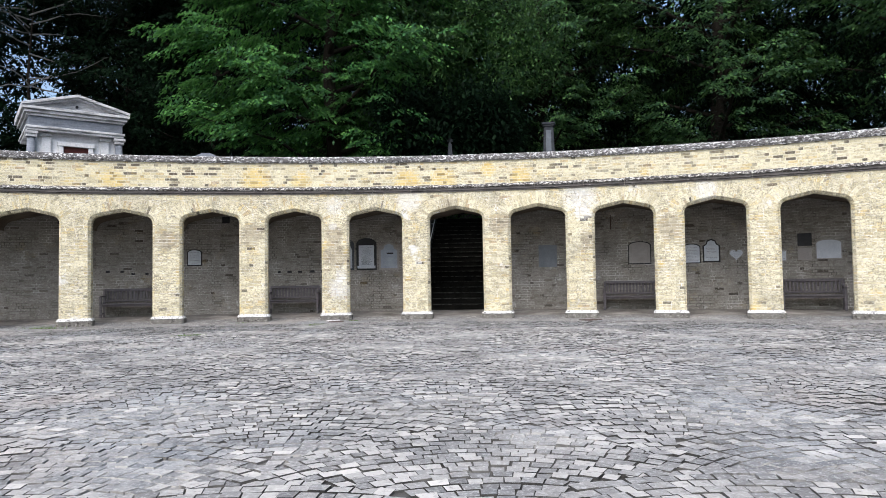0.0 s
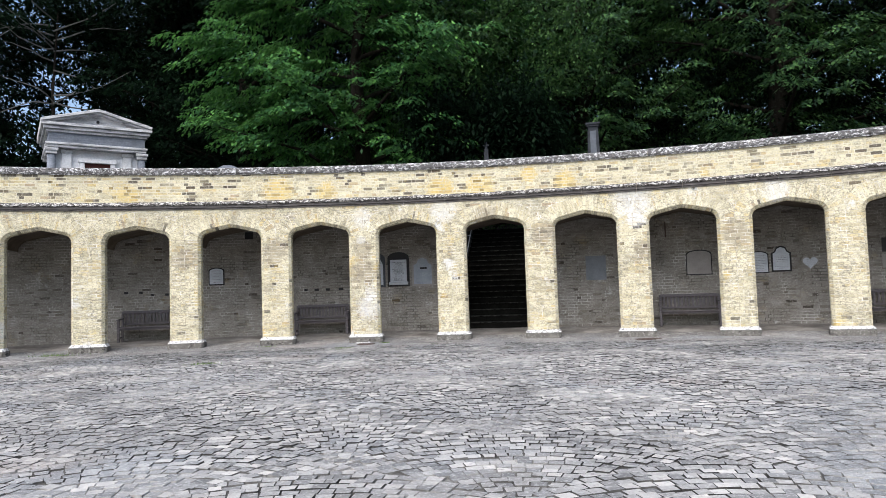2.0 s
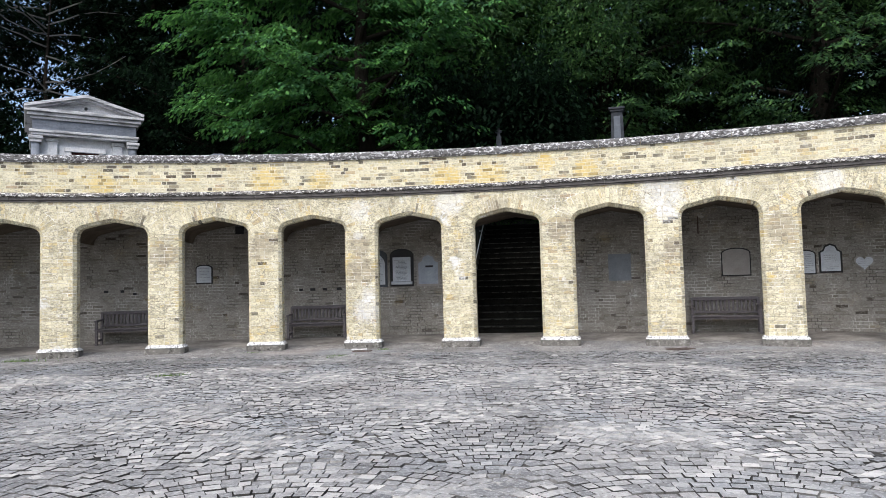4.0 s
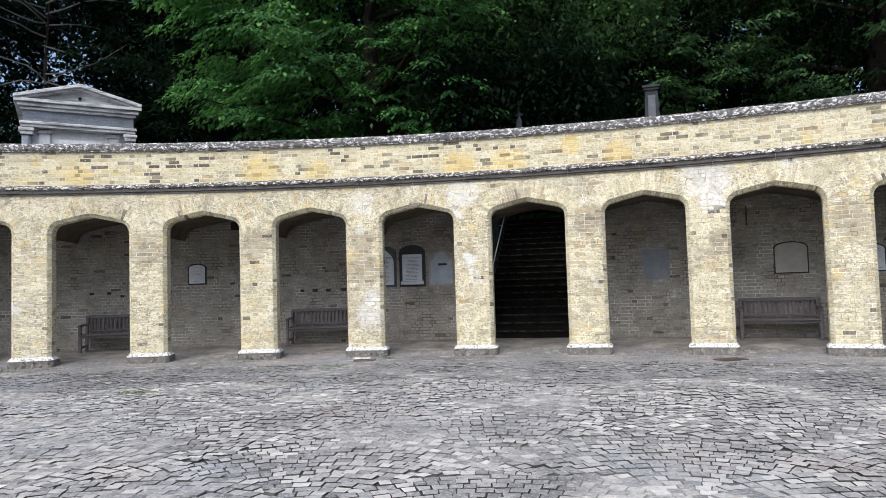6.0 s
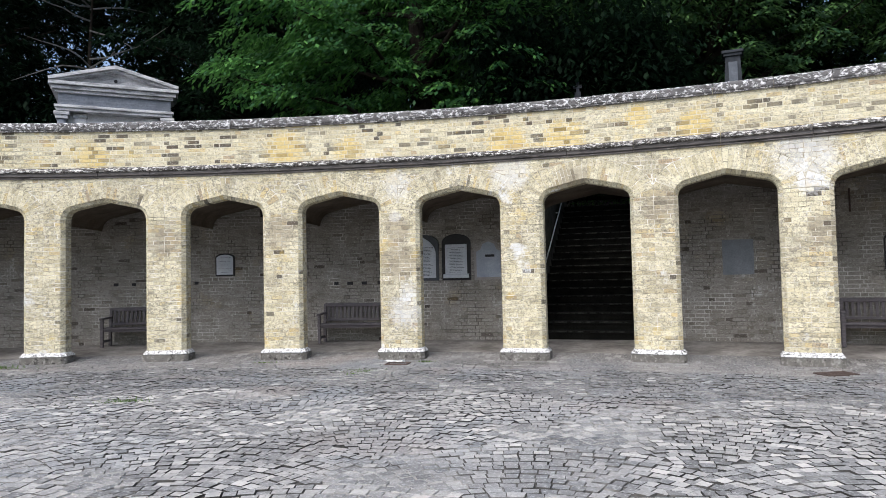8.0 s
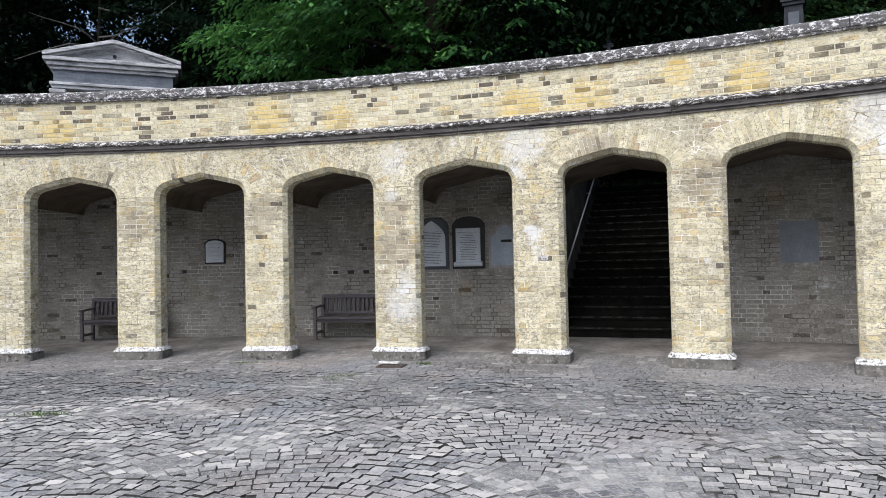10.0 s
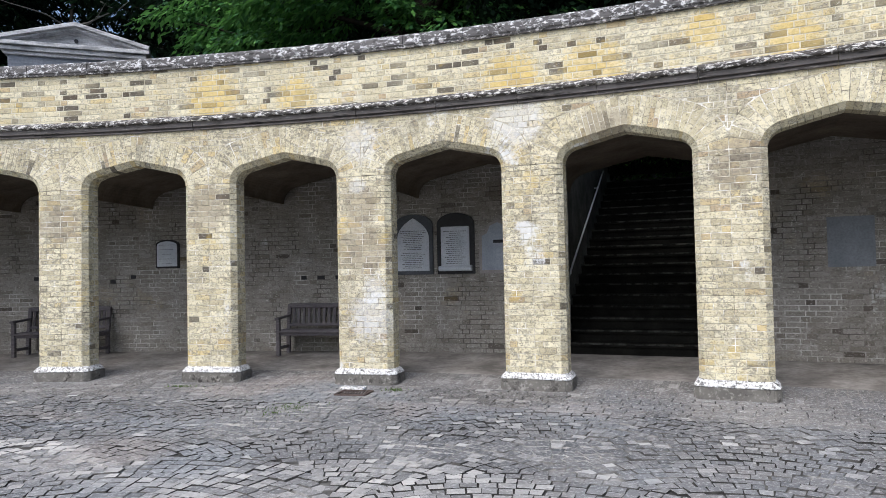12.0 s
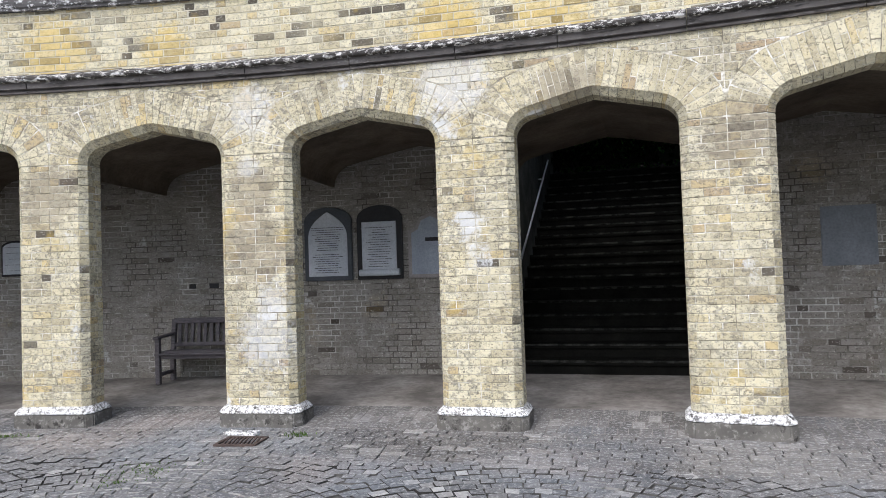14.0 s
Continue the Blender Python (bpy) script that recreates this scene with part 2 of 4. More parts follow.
M_SANDSTONE = plain("grey plaque stone", ((0.3, (0.27, 0.25, 0.24)), (0.7, (0.36, 0.34, 0.325))), 4, 50, 0.8, 0.2)
M_SLATE = plain("black slate", ((0.3, (0.012, 0.012, 0.014)), (0.7, (0.026, 0.027, 0.03))), 5, 50, 0.5, 0.15)
M_INK = plain("cut lettering", ((0.3, (0.05, 0.05, 0.055)), (0.7, (0.10, 0.10, 0.11))), 20, 60)
M_TOMB = plain("grey ashlar", ((0.38, (0.28, 0.285, 0.30)), (0.5, (0.55, 0.555, 0.58)), (0.7, (0.72, 0.725, 0.75))), 2.2, 25, stretch=(0.8, 0.8, 5))
M_TOMB_DARK = plain("blue-grey frieze", ((0.3, (0.12, 0.135, 0.165)), (0.7, (0.24, 0.265, 0.31))), 3, 25, stretch=(0.8, 0.8, 4))
M_TOMB_WHITE = plain("pale ashlar", ((0.35, (0.62, 0.63, 0.66)), (0.65, (0.80, 0.805, 0.83))), 2.5, 25)
M_SLATE_BLUE = plain("blue-grey slate", ((0.3, (0.05, 0.058, 0.068)), (0.7, (0.09, 0.10, 0.115))), 5, 50, 0.6, 0.15)
M_RED = plain("dark red door", ((0.3, (0.045, 0.007, 0.005)), (0.7, (0.09, 0.015, 0.010))), 4, 30, 0.6)
M_RAIL = plain("galvanised tube", ((0.3, (0.55, 0.57, 0.60)), (0.7, (0.72, 0.74, 0.78))), 9, 60, 0.45, 0.1, 0.002, 0.0)
M_IRON = plain("rusty iron", ((0.3, (0.05, 0.035, 0.03)), (0.7, (0.11, 0.08, 0.07))), 10, 50, 0.8)
# Shade under the trees is put into this near-black earth.
M_EARTH = plain("tree-shaded earth", ((0.3, (0.010, 0.009, 0.007)), (0.7, (0.02, 0.022, 0.011))), 0.8, 15)
M_BRANCH = plain("pale dead bark", ((0.3, (0.06, 0.06, 0.055)), (0.7, (0.15, 0.147, 0.138))), 6, 40)
M_BARK = plain("dark bark", ((0.3, (0.012, 0.010, 0.008)), (0.7, (0.034, 0.03, 0.025))), 6, 40, 1.0, 0.7, 0.02, stretch=(3, 3, 0.6))
# Dark stone, made darker still to carry the trees' shade.
M_OBELISK_SHADED = plain("dark granite", ((0.3, (0.018, 0.021, 0.026)), (0.7, (0.045, 0.051, 0.06))), 6, 50, 0.9)


def leaf_material(name, a, b, c, gloss=0.2):
    m = Mat(name, 0.55)
    col = m.ramp(m.rnd(False), (0.0, a), (0.55, b), (1.0, c))
    col = m.mix(m.ramp(m.noise(0.6, 3), (0.4, 0.0), (0.65, 0.6)), col, a)
    m.put(m.b.inputs["Base Color"], col)
    m.b.inputs["Specular IOR Level"].default_value = gloss
    tr = m.node("ShaderNodeBsdfTranslucent", Color=m.mix(0.5, col, c))
    mx = m.node("ShaderNodeMixShader", Fac=0.3)
    m.t.links.new(m.b.outputs[0], mx.inputs[1])
    m.t.links.new(tr.outputs[0], mx.inputs[2])
    m.t.links.new(mx.outputs[0], m.t.nodes["Material Output"].inputs[0])
    return m.m


M_LEAF = leaf_material("beech leaves", (0.010, 0.040, 0.016), (0.040, 0.135, 0.042), (0.15, 0.36, 0.08))
M_LEAF_MID = leaf_material("hornbeam leaves", (0.004, 0.016, 0.008), (0.020, 0.062, 0.026), (0.13, 0.26, 0.075))
# The wood's deep shade is put into these leaf colours.
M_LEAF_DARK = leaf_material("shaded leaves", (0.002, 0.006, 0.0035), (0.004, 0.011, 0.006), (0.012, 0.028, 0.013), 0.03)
M_GRASS = leaf_material("moss and grass", (0.05, 0.09, 0.02), (0.08, 0.15, 0.03), (0.14, 0.22, 0.05))

# ---- helpers for meshes ----
def mesh(name, verts, faces, mat, smooth=False):
    me = bpy.data.meshes.new(name)
    me.from_pydata([tuple(v) for v in verts], [], faces)
    me.materials.append(mat)
    if smooth:
        me.polygons.foreach_set("use_smooth", [True] * len(me.polygons))
    me.update()
    return me


def part(name, me, parent=None, label="", m=None, kind=""):
    ob = new(name, me)
    if m is not None:
        ob.matrix_basis = m
    if parent is not None:
        ob.parent = parent
    return tagged(ob, label, kind=kind)


def bm_mesh(name, bm, mat, smooth=False):
    me = bpy.data.meshes.new(name)
    bm.to_mesh(me)
    bm.free()
    me.materials.append(mat)
    if smooth:
        me.polygons.foreach_set("use_smooth", [True] * len(me.polygons))
    return me


def boxes(name, mat, *items, bevel=0.006):
    """One mesh of bevelled boxes: (centre, size[, rotation degrees x, y, z])."""
    out = bmesh.new()
    for c, s, *rot in items:
        bm = bmesh.new()
        bmesh.ops.create_cube(bm, size=1.0)
        bmesh.ops.scale(bm, vec=s, verts=bm.verts)
        if bevel:
            bmesh.ops.bevel(bm, geom=bm.edges[:], offset=min(bevel, 0.3 * min(s)), segments=2, affect="EDGES", profile=0.5)
        bmesh.ops.transform(bm, matrix=pose(*c, *(rot[0] if rot else (0, 0, 0))), verts=bm.verts)
        tmp = bpy.data.meshes.new("tmp")
        bm.to_mesh(tmp)
        bm.free()
        out.from_mesh(tmp)
        bpy.data.meshes.remove(tmp)
    return bm_mesh(name, out, mat)


class Pieces:
    """Many small pieces (bricks, setts) in one mesh; each a convex outline with a bevelled face and sides."""

    def __init__(self, f):
        self.f, self.v, self.q = f, [], []

    def add(self, poly, front, back, bevel=0.006, wob=0.0):
        n, b = len(poly), len(self.v)
        cx, cz = sum(p[0] for p in poly) / n, sum(p[1] for p in poly) / n
        front += random.uniform(-wob, wob)
        for shrink, d in ((bevel, front), (0.0, front + bevel * 0.8 * (1 if back > front else -1)), (0.0, back)):
            for x, z in poly:
                k = max(math.hypot(x - cx, z - cz), 1e-5)
                s = 1 - min(shrink * 1.4 / k, 0.5)
                self.v.append(self.f(cx + (x - cx) * s, d, cz + (z - cz) * s))
        self.q.append(tuple(range(b, b + n)))
        for r in (0, n):
            for i in range(n):
                j = (i + 1) % n
                self.q.append((b + r + i, b + r + n + i, b + r + n + j, b + r + j))

    def mesh(self, name, mat):
        me = mesh(name, self.v, self.q, mat)
        bm = bmesh.new()
        bm.from_mesh(me)
        bmesh.ops.recalc_face_normals(bm, faces=bm.faces)
        bm.to_mesh(me)
        bm.free()
        return me


def rect(x0, x1, z0, z1, j=0.003):
    u = random.uniform
    return [(x0 + u(0, j), z0 + u(0, j)), (x1 - u(0, j), z0 + u(0, j)), (x1 - u(0, j), z1 - u(0, j)), (x0 + u(0, j), z1 - u(0, j))]


def sweep(name, profile, f, x0, x1, mat, n=8, closed=True, caps=True, smooth=False):
    """Extrudes a profile of (depth, height) along a mapped line from x0 to x1."""
    k = len(profile)
    v = [f(x0 + (x1 - x0) * i / n, d, z) for i in range(n + 1) for d, z in profile]
    q = [(i * k + j, i * k + (j + 1) % k, (i + 1) * k + (j + 1) % k, (i + 1) * k + j) for i in range(n) for j in range(k if closed else k - 1)]
    if caps and closed:
        q += [tuple(range(k - 1, -1, -1)), tuple(range(n * k, n * k + k))]
    me = mesh(name, v, q, mat, smooth)
    bm = bmesh.new()
    bm.from_mesh(me)
    bmesh.ops.recalc_face_normals(bm, faces=bm.faces)
    bm.to_mesh(me)
    bm.free()
    return me


def arch_curve(half, spring, apex, r=0.25, a=75.5, n=9):
    """Right half of a four-centred arch from the springing up to the apex: (x, z, nx, nz)."""
    out = []
    for i in range(n):
        t = radians(a * i / (n - 1))
        out.append((half - r + r * math.cos(t), spring + r * math.sin(t), math.cos(t), math.sin(t)))
    x1, z1 = out[-1][:2]
    s1 = 1 / math.tan(radians(a))
    s0 = 2 * (apex - z1) / x1 - s1
    for i in range(1, n):
        t = i / (n - 1)
        x = x1 * (1 - t)
        slope = s1 + (s0 - s1) * t
        z = z1 + x1 * (s1 * t + (s0 - s1) * t * t / 2)
        k = math.hypot(1, slope)
        out.append((x, z, slope / k, 1 / k))
    return out


def whole_arch(*args, **kw):
    right = arch_curve(*args, **kw)
    return [(-x, z, -nx, nz) for x, z, nx, nz in right[:-1]] + [(0.0, right[-1][1], 0.0, 1.0)] + [p for p in reversed(right[:-1])]

# ---- ground and court ----
ground_me = mesh("ground", [(-1500, -1500, -0.03), (1500, -1500, -0.03), (1500, 1500, -0.03), (-1500, 1500, -0.03)], [(0, 1, 2, 3)], M_JOINT)
ground = tagged(new("ground", ground_me), "grey gritty ground bedding under the court", kind="structure")
court = tagged(new("pavement"), "grey granite setts laid in segmental arcs across the court", kind="structure")


def fan_setts():
    """Outlines of setts laid in rings, scallop over scallop."""
    rho, w, ox, oy = 1.25, 0.112, 0.07, 8.85
    rng = np.random.default_rng(5)
    out = []
    for row in range(-9, 9):
        for col in range(-7, 8):
            cx, cy = ox + (2 * col + row % 2) * rho, oy + row * rho
            if math.hypot(cx - CX, cy - CY) > R + 0.2 or abs(cx) > 16:
                continue
            for k in range(1, 24):
                r0, r1 = (k - 1) * 0.109 + 0.03, k * 0.109 + 0.03
                rm, by = 0.5 * (r0 + r1), cy - rho
                n = max(5, round(2 * math.pi * rm / w))
                cut = np.cumsum(rng.uniform(0.78, 1.22, n))
                cut = rng.uniform(0, 6.28) + 2 * math.pi * cut / cut[-1]
                for i in range(n):
                    a0, a1 = cut[i - 1] - (2 * math.pi if i == 0 else 0), cut[i]
                    am = 0.5 * (a0 + a1)
                    px, py = cx + rm * math.cos(am), by + rm * math.sin(am)
                    if math.hypot(px - cx, py - cy) > rho + 0.015 or any(math.hypot(px - cx - sx * rho, py - cy + rho) < rho - 0.005 for sx in (-1, 1)):
                        continue
                    if math.hypot(px - CX, py - CY) > R - 1.04:
                        continue
                    q = np.array([(cx + r * math.cos(t), by + r * math.sin(t)) for r, t in ((r0, a0), (r1, a0), (r1, a1), (r0, a1))])[::-1]
                    c = q.mean(0)
                    e = np.array((math.cos(am), math.sin(am)))
                    off = (q - c) @ e
                    q = c + (q - c) * (1 - rng.uniform(0.035, 0.075)) - np.outer(off, e) * rng.uniform(0.0, 0.045)
                    out.append(q + rng.normal(0, 0.0042, (4, 2)))
    return np.array(out)


SETT_Q = fan_setts()
cen = SETT_Q.mean(1)
single = (np.abs(cen[:, 0] - 0.1) < 0.8) & (cen[:, 1] > 3.3) & (cen[:, 1] < 5.2)
single &= np.cumsum(single) <= 300


def sett_arrays(q, rng):
    c = q.mean(1, keepdims=True)
    n = len(q)
    tilt = rng.normal(0, 0.012, (n, 2))
    h = rng.normal(0, 0.0035, n)
    topq = c + (q - c) * 0.965
    zt = h[:, None] + ((topq - c) * tilt[:, None, :]).sum(2)
    v = np.zeros((n, 8, 3))
    v[:, :4, :2], v[:, :4, 2] = topq, zt
    v[:, 4:, :2], v[:, 4:, 2] = q, -0.02
    f = np.array([(0, 1, 2, 3), (4, 5, 1, 0), (5, 6, 2, 1), (6, 7, 3, 2), (7, 4, 0, 3)])
    return v, f


def dirty_flanks(me):
    """Every sett has one clean top and four flanks coated with joint dirt."""
    me.materials.append(M_JOINT)
    me.polygons.foreach_set("material_index", [0, 1, 1, 1, 1] * (len(me.polygons) // 5))
    me.update()


rng = np.random.default_rng(8)
# The band nearest the arcade is coloured for the wall's shade and wet dirt.
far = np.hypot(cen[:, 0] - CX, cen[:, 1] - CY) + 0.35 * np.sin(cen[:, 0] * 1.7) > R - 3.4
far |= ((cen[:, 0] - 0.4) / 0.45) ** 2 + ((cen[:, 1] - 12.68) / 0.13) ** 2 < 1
bed = mesh("joint_bed", [(-17, -6, -0.014), (17, -6, -0.014), (17, 19.2, -0.014), (-17, 19.2, -0.014)], [(0, 1, 2, 3)], M_JOINT)
part("joint_bed", bed, court)
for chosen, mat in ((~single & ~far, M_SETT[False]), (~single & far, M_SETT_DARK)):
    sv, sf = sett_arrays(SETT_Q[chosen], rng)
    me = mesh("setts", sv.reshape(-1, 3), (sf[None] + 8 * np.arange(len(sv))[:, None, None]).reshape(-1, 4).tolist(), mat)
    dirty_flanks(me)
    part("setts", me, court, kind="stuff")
sv, sf = sett_arrays(SETT_Q[single], rng)
for v in sv:
    me = mesh("sett", v, sf.tolist(), M_SETT[True])
    dirty_flanks(me)
    part("sett", me, court)


def lay_ring(f, d0, d1, x0, x1, long, deep, z_of, gap, jitter=0.004, radial=False):
    """Courses of pavers between two depths, as outlines in (x, d)."""
    out, row, d = [], 0, d0
    step_d, step_x = (long, deep) if radial else (deep, long)
    while d < d1 - 0.02:
        x = x0 - (0.5 * step_x if row % 2 else 0.0)
        while x < x1:
            w = step_x * random.uniform(0.85, 1.12)
            e = min(d + step_d, d1)
            out.append([(x + gap + random.uniform(0, jitter), d + gap), (x + w - gap, d + gap + random.uniform(0, jitter)), (x + w - gap, e - gap), (x + gap, e - gap - random.uniform(0, jitter))])
            x += w
        d += step_d
        row += 1
    return out


def floor_z(d):
    return 0.0 if d < -0.1 else 0.12 * (d + 0.1) / (BACK + 0.1)


apron = tagged(new("pavement_apron"), "worn grey stone kerb courses following the curved arcade", kind="structure")
fa = on_arc(TH6)
pc = Pieces(lambda x, h, d: fa(x, d, floor_z(d) + h))
for q in lay_ring(fa, -1.12, -0.03, -15.5, 15.5, 0.21, 0.105, None, 0.0065):
    if abs(0.5 * (q[0][0] + q[1][0]) + 1.5) < 2.9 and len(apron.children) < 300:
        one = Pieces(pc.f)
        one.add(q, random.uniform(-0.003, 0.003), -0.03, 0.004)
        part("paver", one.mesh("paver", M_PAVER[True]), apron)
    else:
        pc.add(q, random.uniform(-0.003, 0.003), -0.03, 0.004)
part("pavers", pc.mesh("pavers", M_PAVER[False]), apron, kind="stuff")

floor = tagged(new("floor", sweep("floor", [(-0.06, -0.0025), (0.75, 0.0375), (0.81, 0.0425), (BACK + 0.1, 0.1185), (BACK + 0.1, -0.2), (-0.06, -0.2)], fa, -15.5, 15.5, M_FLOOR_DUST, 60)), "dusty grey paved floor of the arcade", kind="structure")
pc = Pieces(lambda x, h, d: fa(x, d, floor_z(d) + h))
for q in lay_ring(fa, -0.03, 0.80, -12.0, 13.0, 0.215, 0.105, None, 0.003, radial=True):
    if abs(0.5 * (q[0][0] + q[1][0]) - 1.1) < 1.6 and q[0][1] < 2.0 and len(floor.children) < 300:
        one = Pieces(pc.f)
        one.add(q, random.uniform(-0.001, 0.0005), -0.03, 0.002)
        part("paver", one.mesh("paver", M_PAVER[True]), floor)
        continue
    pc.add(q, random.uniform(-0.001, 0.0005), -0.03, 0.002)
part("pavers", pc.mesh("pavers", M_PAVER[False]), floor, kind="stuff")

# ---- the arcade wall ----
BAY = math.radians(STEP) * R / 2
OPEN = BAY - HALF
ARCH = whole_arch(OPEN, SPRING, APEX)
VAULT = whole_arch(BAY - 0.012, SPRING - 0.05, APEX + 0.05, r=0.3)
wall = tagged(new("wall_arcade"), "yellow stock brick arcade wall of pointed arches with weathered joints", kind="structure")


def spandrel_core(i):
    """Core of one bay over the piers' heads, with its arch cut out."""
    f = bay_map(i)
    bottom = [(-BAY, SPRING)] + [(x, z) for x, z, _, _ in ARCH] + [(BAY, SPRING)]
    v, q = [], []
    for d in (0.0035, DEPTH):
        for x, z in bottom:
            v.append(f(x, d, z + (0.004 if abs(x) < OPEN + 0.001 else 0.0)))
            v.append(f(x, d, STR0 + 0.05))
    n = len(bottom)
    for k in (0, 2 * n):
        for i in range(n - 1):
            q.append((k + 2 * i, k + 2 * i + 1, k + 2 * i + 3, k + 2 * i + 2))
    for i in range(n - 1):
        q.append((2 * i, 2 * i + 2, 2 * n + 2 * i + 2, 2 * n + 2 * i))
    return v, q


def arch_soffit(pc_v, pc_q, i):
    """Chamfer and soffit of an arch, voussoir by voussoir."""
    f = bay_map(i)
    for (x0, z0, a0, b0), (x1, z1, a1, b1) in zip(ARCH, ARCH[1:]):
        L = math.hypot(x1 - x0, z1 - z0)
        m = max(1, round(L / 0.075))
        for j in range(m):
            s, e = (j + 0.025) / m, (j + 0.975) / m
            pts = []
            for t in (s, e):
                x, z, nx, nz = (p + (q2 - p) * t for p, q2 in zip((x0, z0, a0, b0), (x1, z1, a1, b1)))
                pts.append([f(x, 0.0, z), f(x - nx * CHAM, CHAM, z - nz * CHAM), f(x - nx * CHAM, DEPTH - 0.02, z - nz * CHAM)])
            b = len(pc_v)
            pc_v += pts[0] + pts[1]
            pc_q += [(b, b + 1, b + 4, b + 3), (b + 1, b + 2, b + 5, b + 4)]


def voussoirs():
    """Outlines of the bricks of the arch ring."""
    out = []
    pts = ARCH
    length = [0.0]
    for p, q in zip(pts, pts[1:]):
        length.append(length[-1] + math.hypot(q[0] - p[0], q[1] - p[1]))
    total = length[-1]
    n = round(total / 0.058)

    def sample(s):
        for i in range(len(pts) - 1):
            if s <= length[i + 1] + 1e-9:
                t = (s - length[i]) / max(length[i + 1] - length[i], 1e-9)
                return [a + (b - a) * t for a, b in zip(pts[i], pts[i + 1])]
        return pts[-1]

    for i in range(n):
        g = 0.006 / 2
        a, b = sample(total * i / n + g), sample(total * (i + 1) / n - g)
        cuts = (0.002, 0.218, 0.226, 0.335) if i % 2 else (0.002, 0.108, 0.116, 0.335)
        for r0, r1 in (cuts[:2], cuts[2:]):
            q = [(a[0] + a[2] * r0, a[1] + a[3] * r0), (b[0] + b[2] * r0, b[1] + b[3] * r0), (b[0] + b[2] * r1, b[1] + b[3] * r1), (a[0] + a[2] * r1, a[1] + a[3] * r1)]
            out.append([(max(-BAY + 0.004, min(BAY - 0.004, x)), z) for x, z in q])
    return out


def ring_top(x):
    """Height of the outer edge of the arch ring at x."""
    best = SPRING
    for (x0, z0, a0, b0), (x1, z1, a1, b1) in zip(ARCH, ARCH[1:]):
        u0, w0, u1, w1 = x0 + a0 * 0.34, z0 + b0 * 0.34, x1 + a1 * 0.34, z1 + b1 * 0.34
        if min(u0, u1) <= x <= max(u0, u1) and abs(u1 - u0) > 1e-6:
            best = max(best, w0 + (w1 - w0) * (x - u0) / (u1 - u0))
    return best


def bond(x0, x1, z0, z1, joint=0.008, seed=0):
    """Flemish bond: stretchers and headers in turn, shifted each course."""
    out, row, z = [], 0, z0
    while z < z1 - 0.02:
        x = x0 - (0.0 if row % 2 else 0.163) - random.uniform(0, 0.02)
        head = row % 2 == 1
        top = min(z + COURSE, z1)
        while x < x1:
            w = 0.112 if head else 0.225
            a, b = max(x, x0), min(x + w, x1)
            if b - a > 0.03:
                out.append((a, b - joint, z, top - joint))
            x += w
            head = not head
        z += COURSE
        row += 1
    return out


core_v, core_q, sof_v, sof_q = [], [], [], []
far_bricks = Pieces(None)
NEAR_BAYS = (4, 5, 6)
VOUSS = voussoirs()
for i in range(FIRST, LAST):
    th = bay_th(i)
    v, q = spandrel_core(i)
    core_q += [tuple(a + len(core_v) for a in f) for f in q]
    core_v += v
    arch_soffit(sof_v, sof_q, i)
    far_bricks.f = bay_map(i)
    near = i in NEAR_BAYS
    for k, q in enumerate(VOUSS):
        if near and k < 66:
            one = Pieces(bay_map(i))
            one.add(q, 0.0, 0.03, 0.003, 0.0015)
            part("brick", one.mesh("brick", M_BRICK[True]), wall)
        else:
            far_bricks.add(q, 0.0, 0.03, 0.003, 0.0015)
    for a, b, z0, z1 in bond(-BAY, BAY, SPRING + 0.003, STR0):
        xs = [a + (b - a) * k / 12 for k in range(13)]
        lows = [max(z0, ring_top(x) + 0.006) for x in xs]
        run = [(x, z) for x, z in zip(xs, lows) if z < z1 - 0.012]
        if len(run) < 3 or run[-1][0] - run[0][0] < 0.02:
            continue
        keep = [run[0], run[len(run) // 2], run[-1]] if max(z for _, z in run) > z0 + 0.002 else [run[0], run[-1]]
        far_bricks.add(keep + [(run[-1][0], z1), (run[0][0], z1)], 0.0, 0.03, 0.003, 0.0015)
part("core", mesh("core", core_v, core_q, M_MORTAR), wall)
part("arch_soffits", mesh("arch_soffits", sof_v, sof_q, M_BRICK[False]), wall, kind="stuff")
part("bricks", far_bricks.mesh("bricks", M_BRICK[False]), wall, kind="stuff")

# parapet over the string course
parapet = tagged(new("wall_parapet"), "yellow brick parapet with scattered burnt bricks and stains", kind="structure")
X0, X1 = math.radians(pier_th(FIRST) - TH6) * R, math.radians(pier_th(LAST) - TH6) * R
M_PAR_JOINT = plain("parapet mortar", ((0.35, (0.50, 0.46, 0.34)), (0.62, (0.72, 0.69, 0.57))), 3)
part("core", sweep("core", [(0.005, STR0 + 0.05), (0.42, STR0 + 0.05), (0.42, COP0 + 0.15), (0.005, COP0 + 0.15)], fa, X0, X1, M_PAR_JOINT, 90), parapet)
pc, count = Pieces(fa), 0
for a, b, z0, z1 in bond(X0, X1, STR1 - 0.03, COP0 + 0.15, 0.009):
    if -4.2 < a < 1.6 and count < 300 and z0 > STR1 - 0.02:
        one = Pieces(fa)
        one.add(rect(a, b, z0, z1), 0.0, 0.03, 0.003, 0.0015)
        part("brick", one.mesh("brick", M_PARAPET[True]), parapet)
        count += 1
    else:
        pc.add(rect(a, b, z0, z1), 0.0, 0.03, 0.003, 0.0015)
part("bricks", pc.mesh("bricks", M_PARAPET[False]), parapet, kind="stuff")

def rising(x, d, z):
    """The coping's line climbs a little towards the mausoleum."""
    return fa(x, d, z + max(0.0, 0.05 - 0.0055 * x))


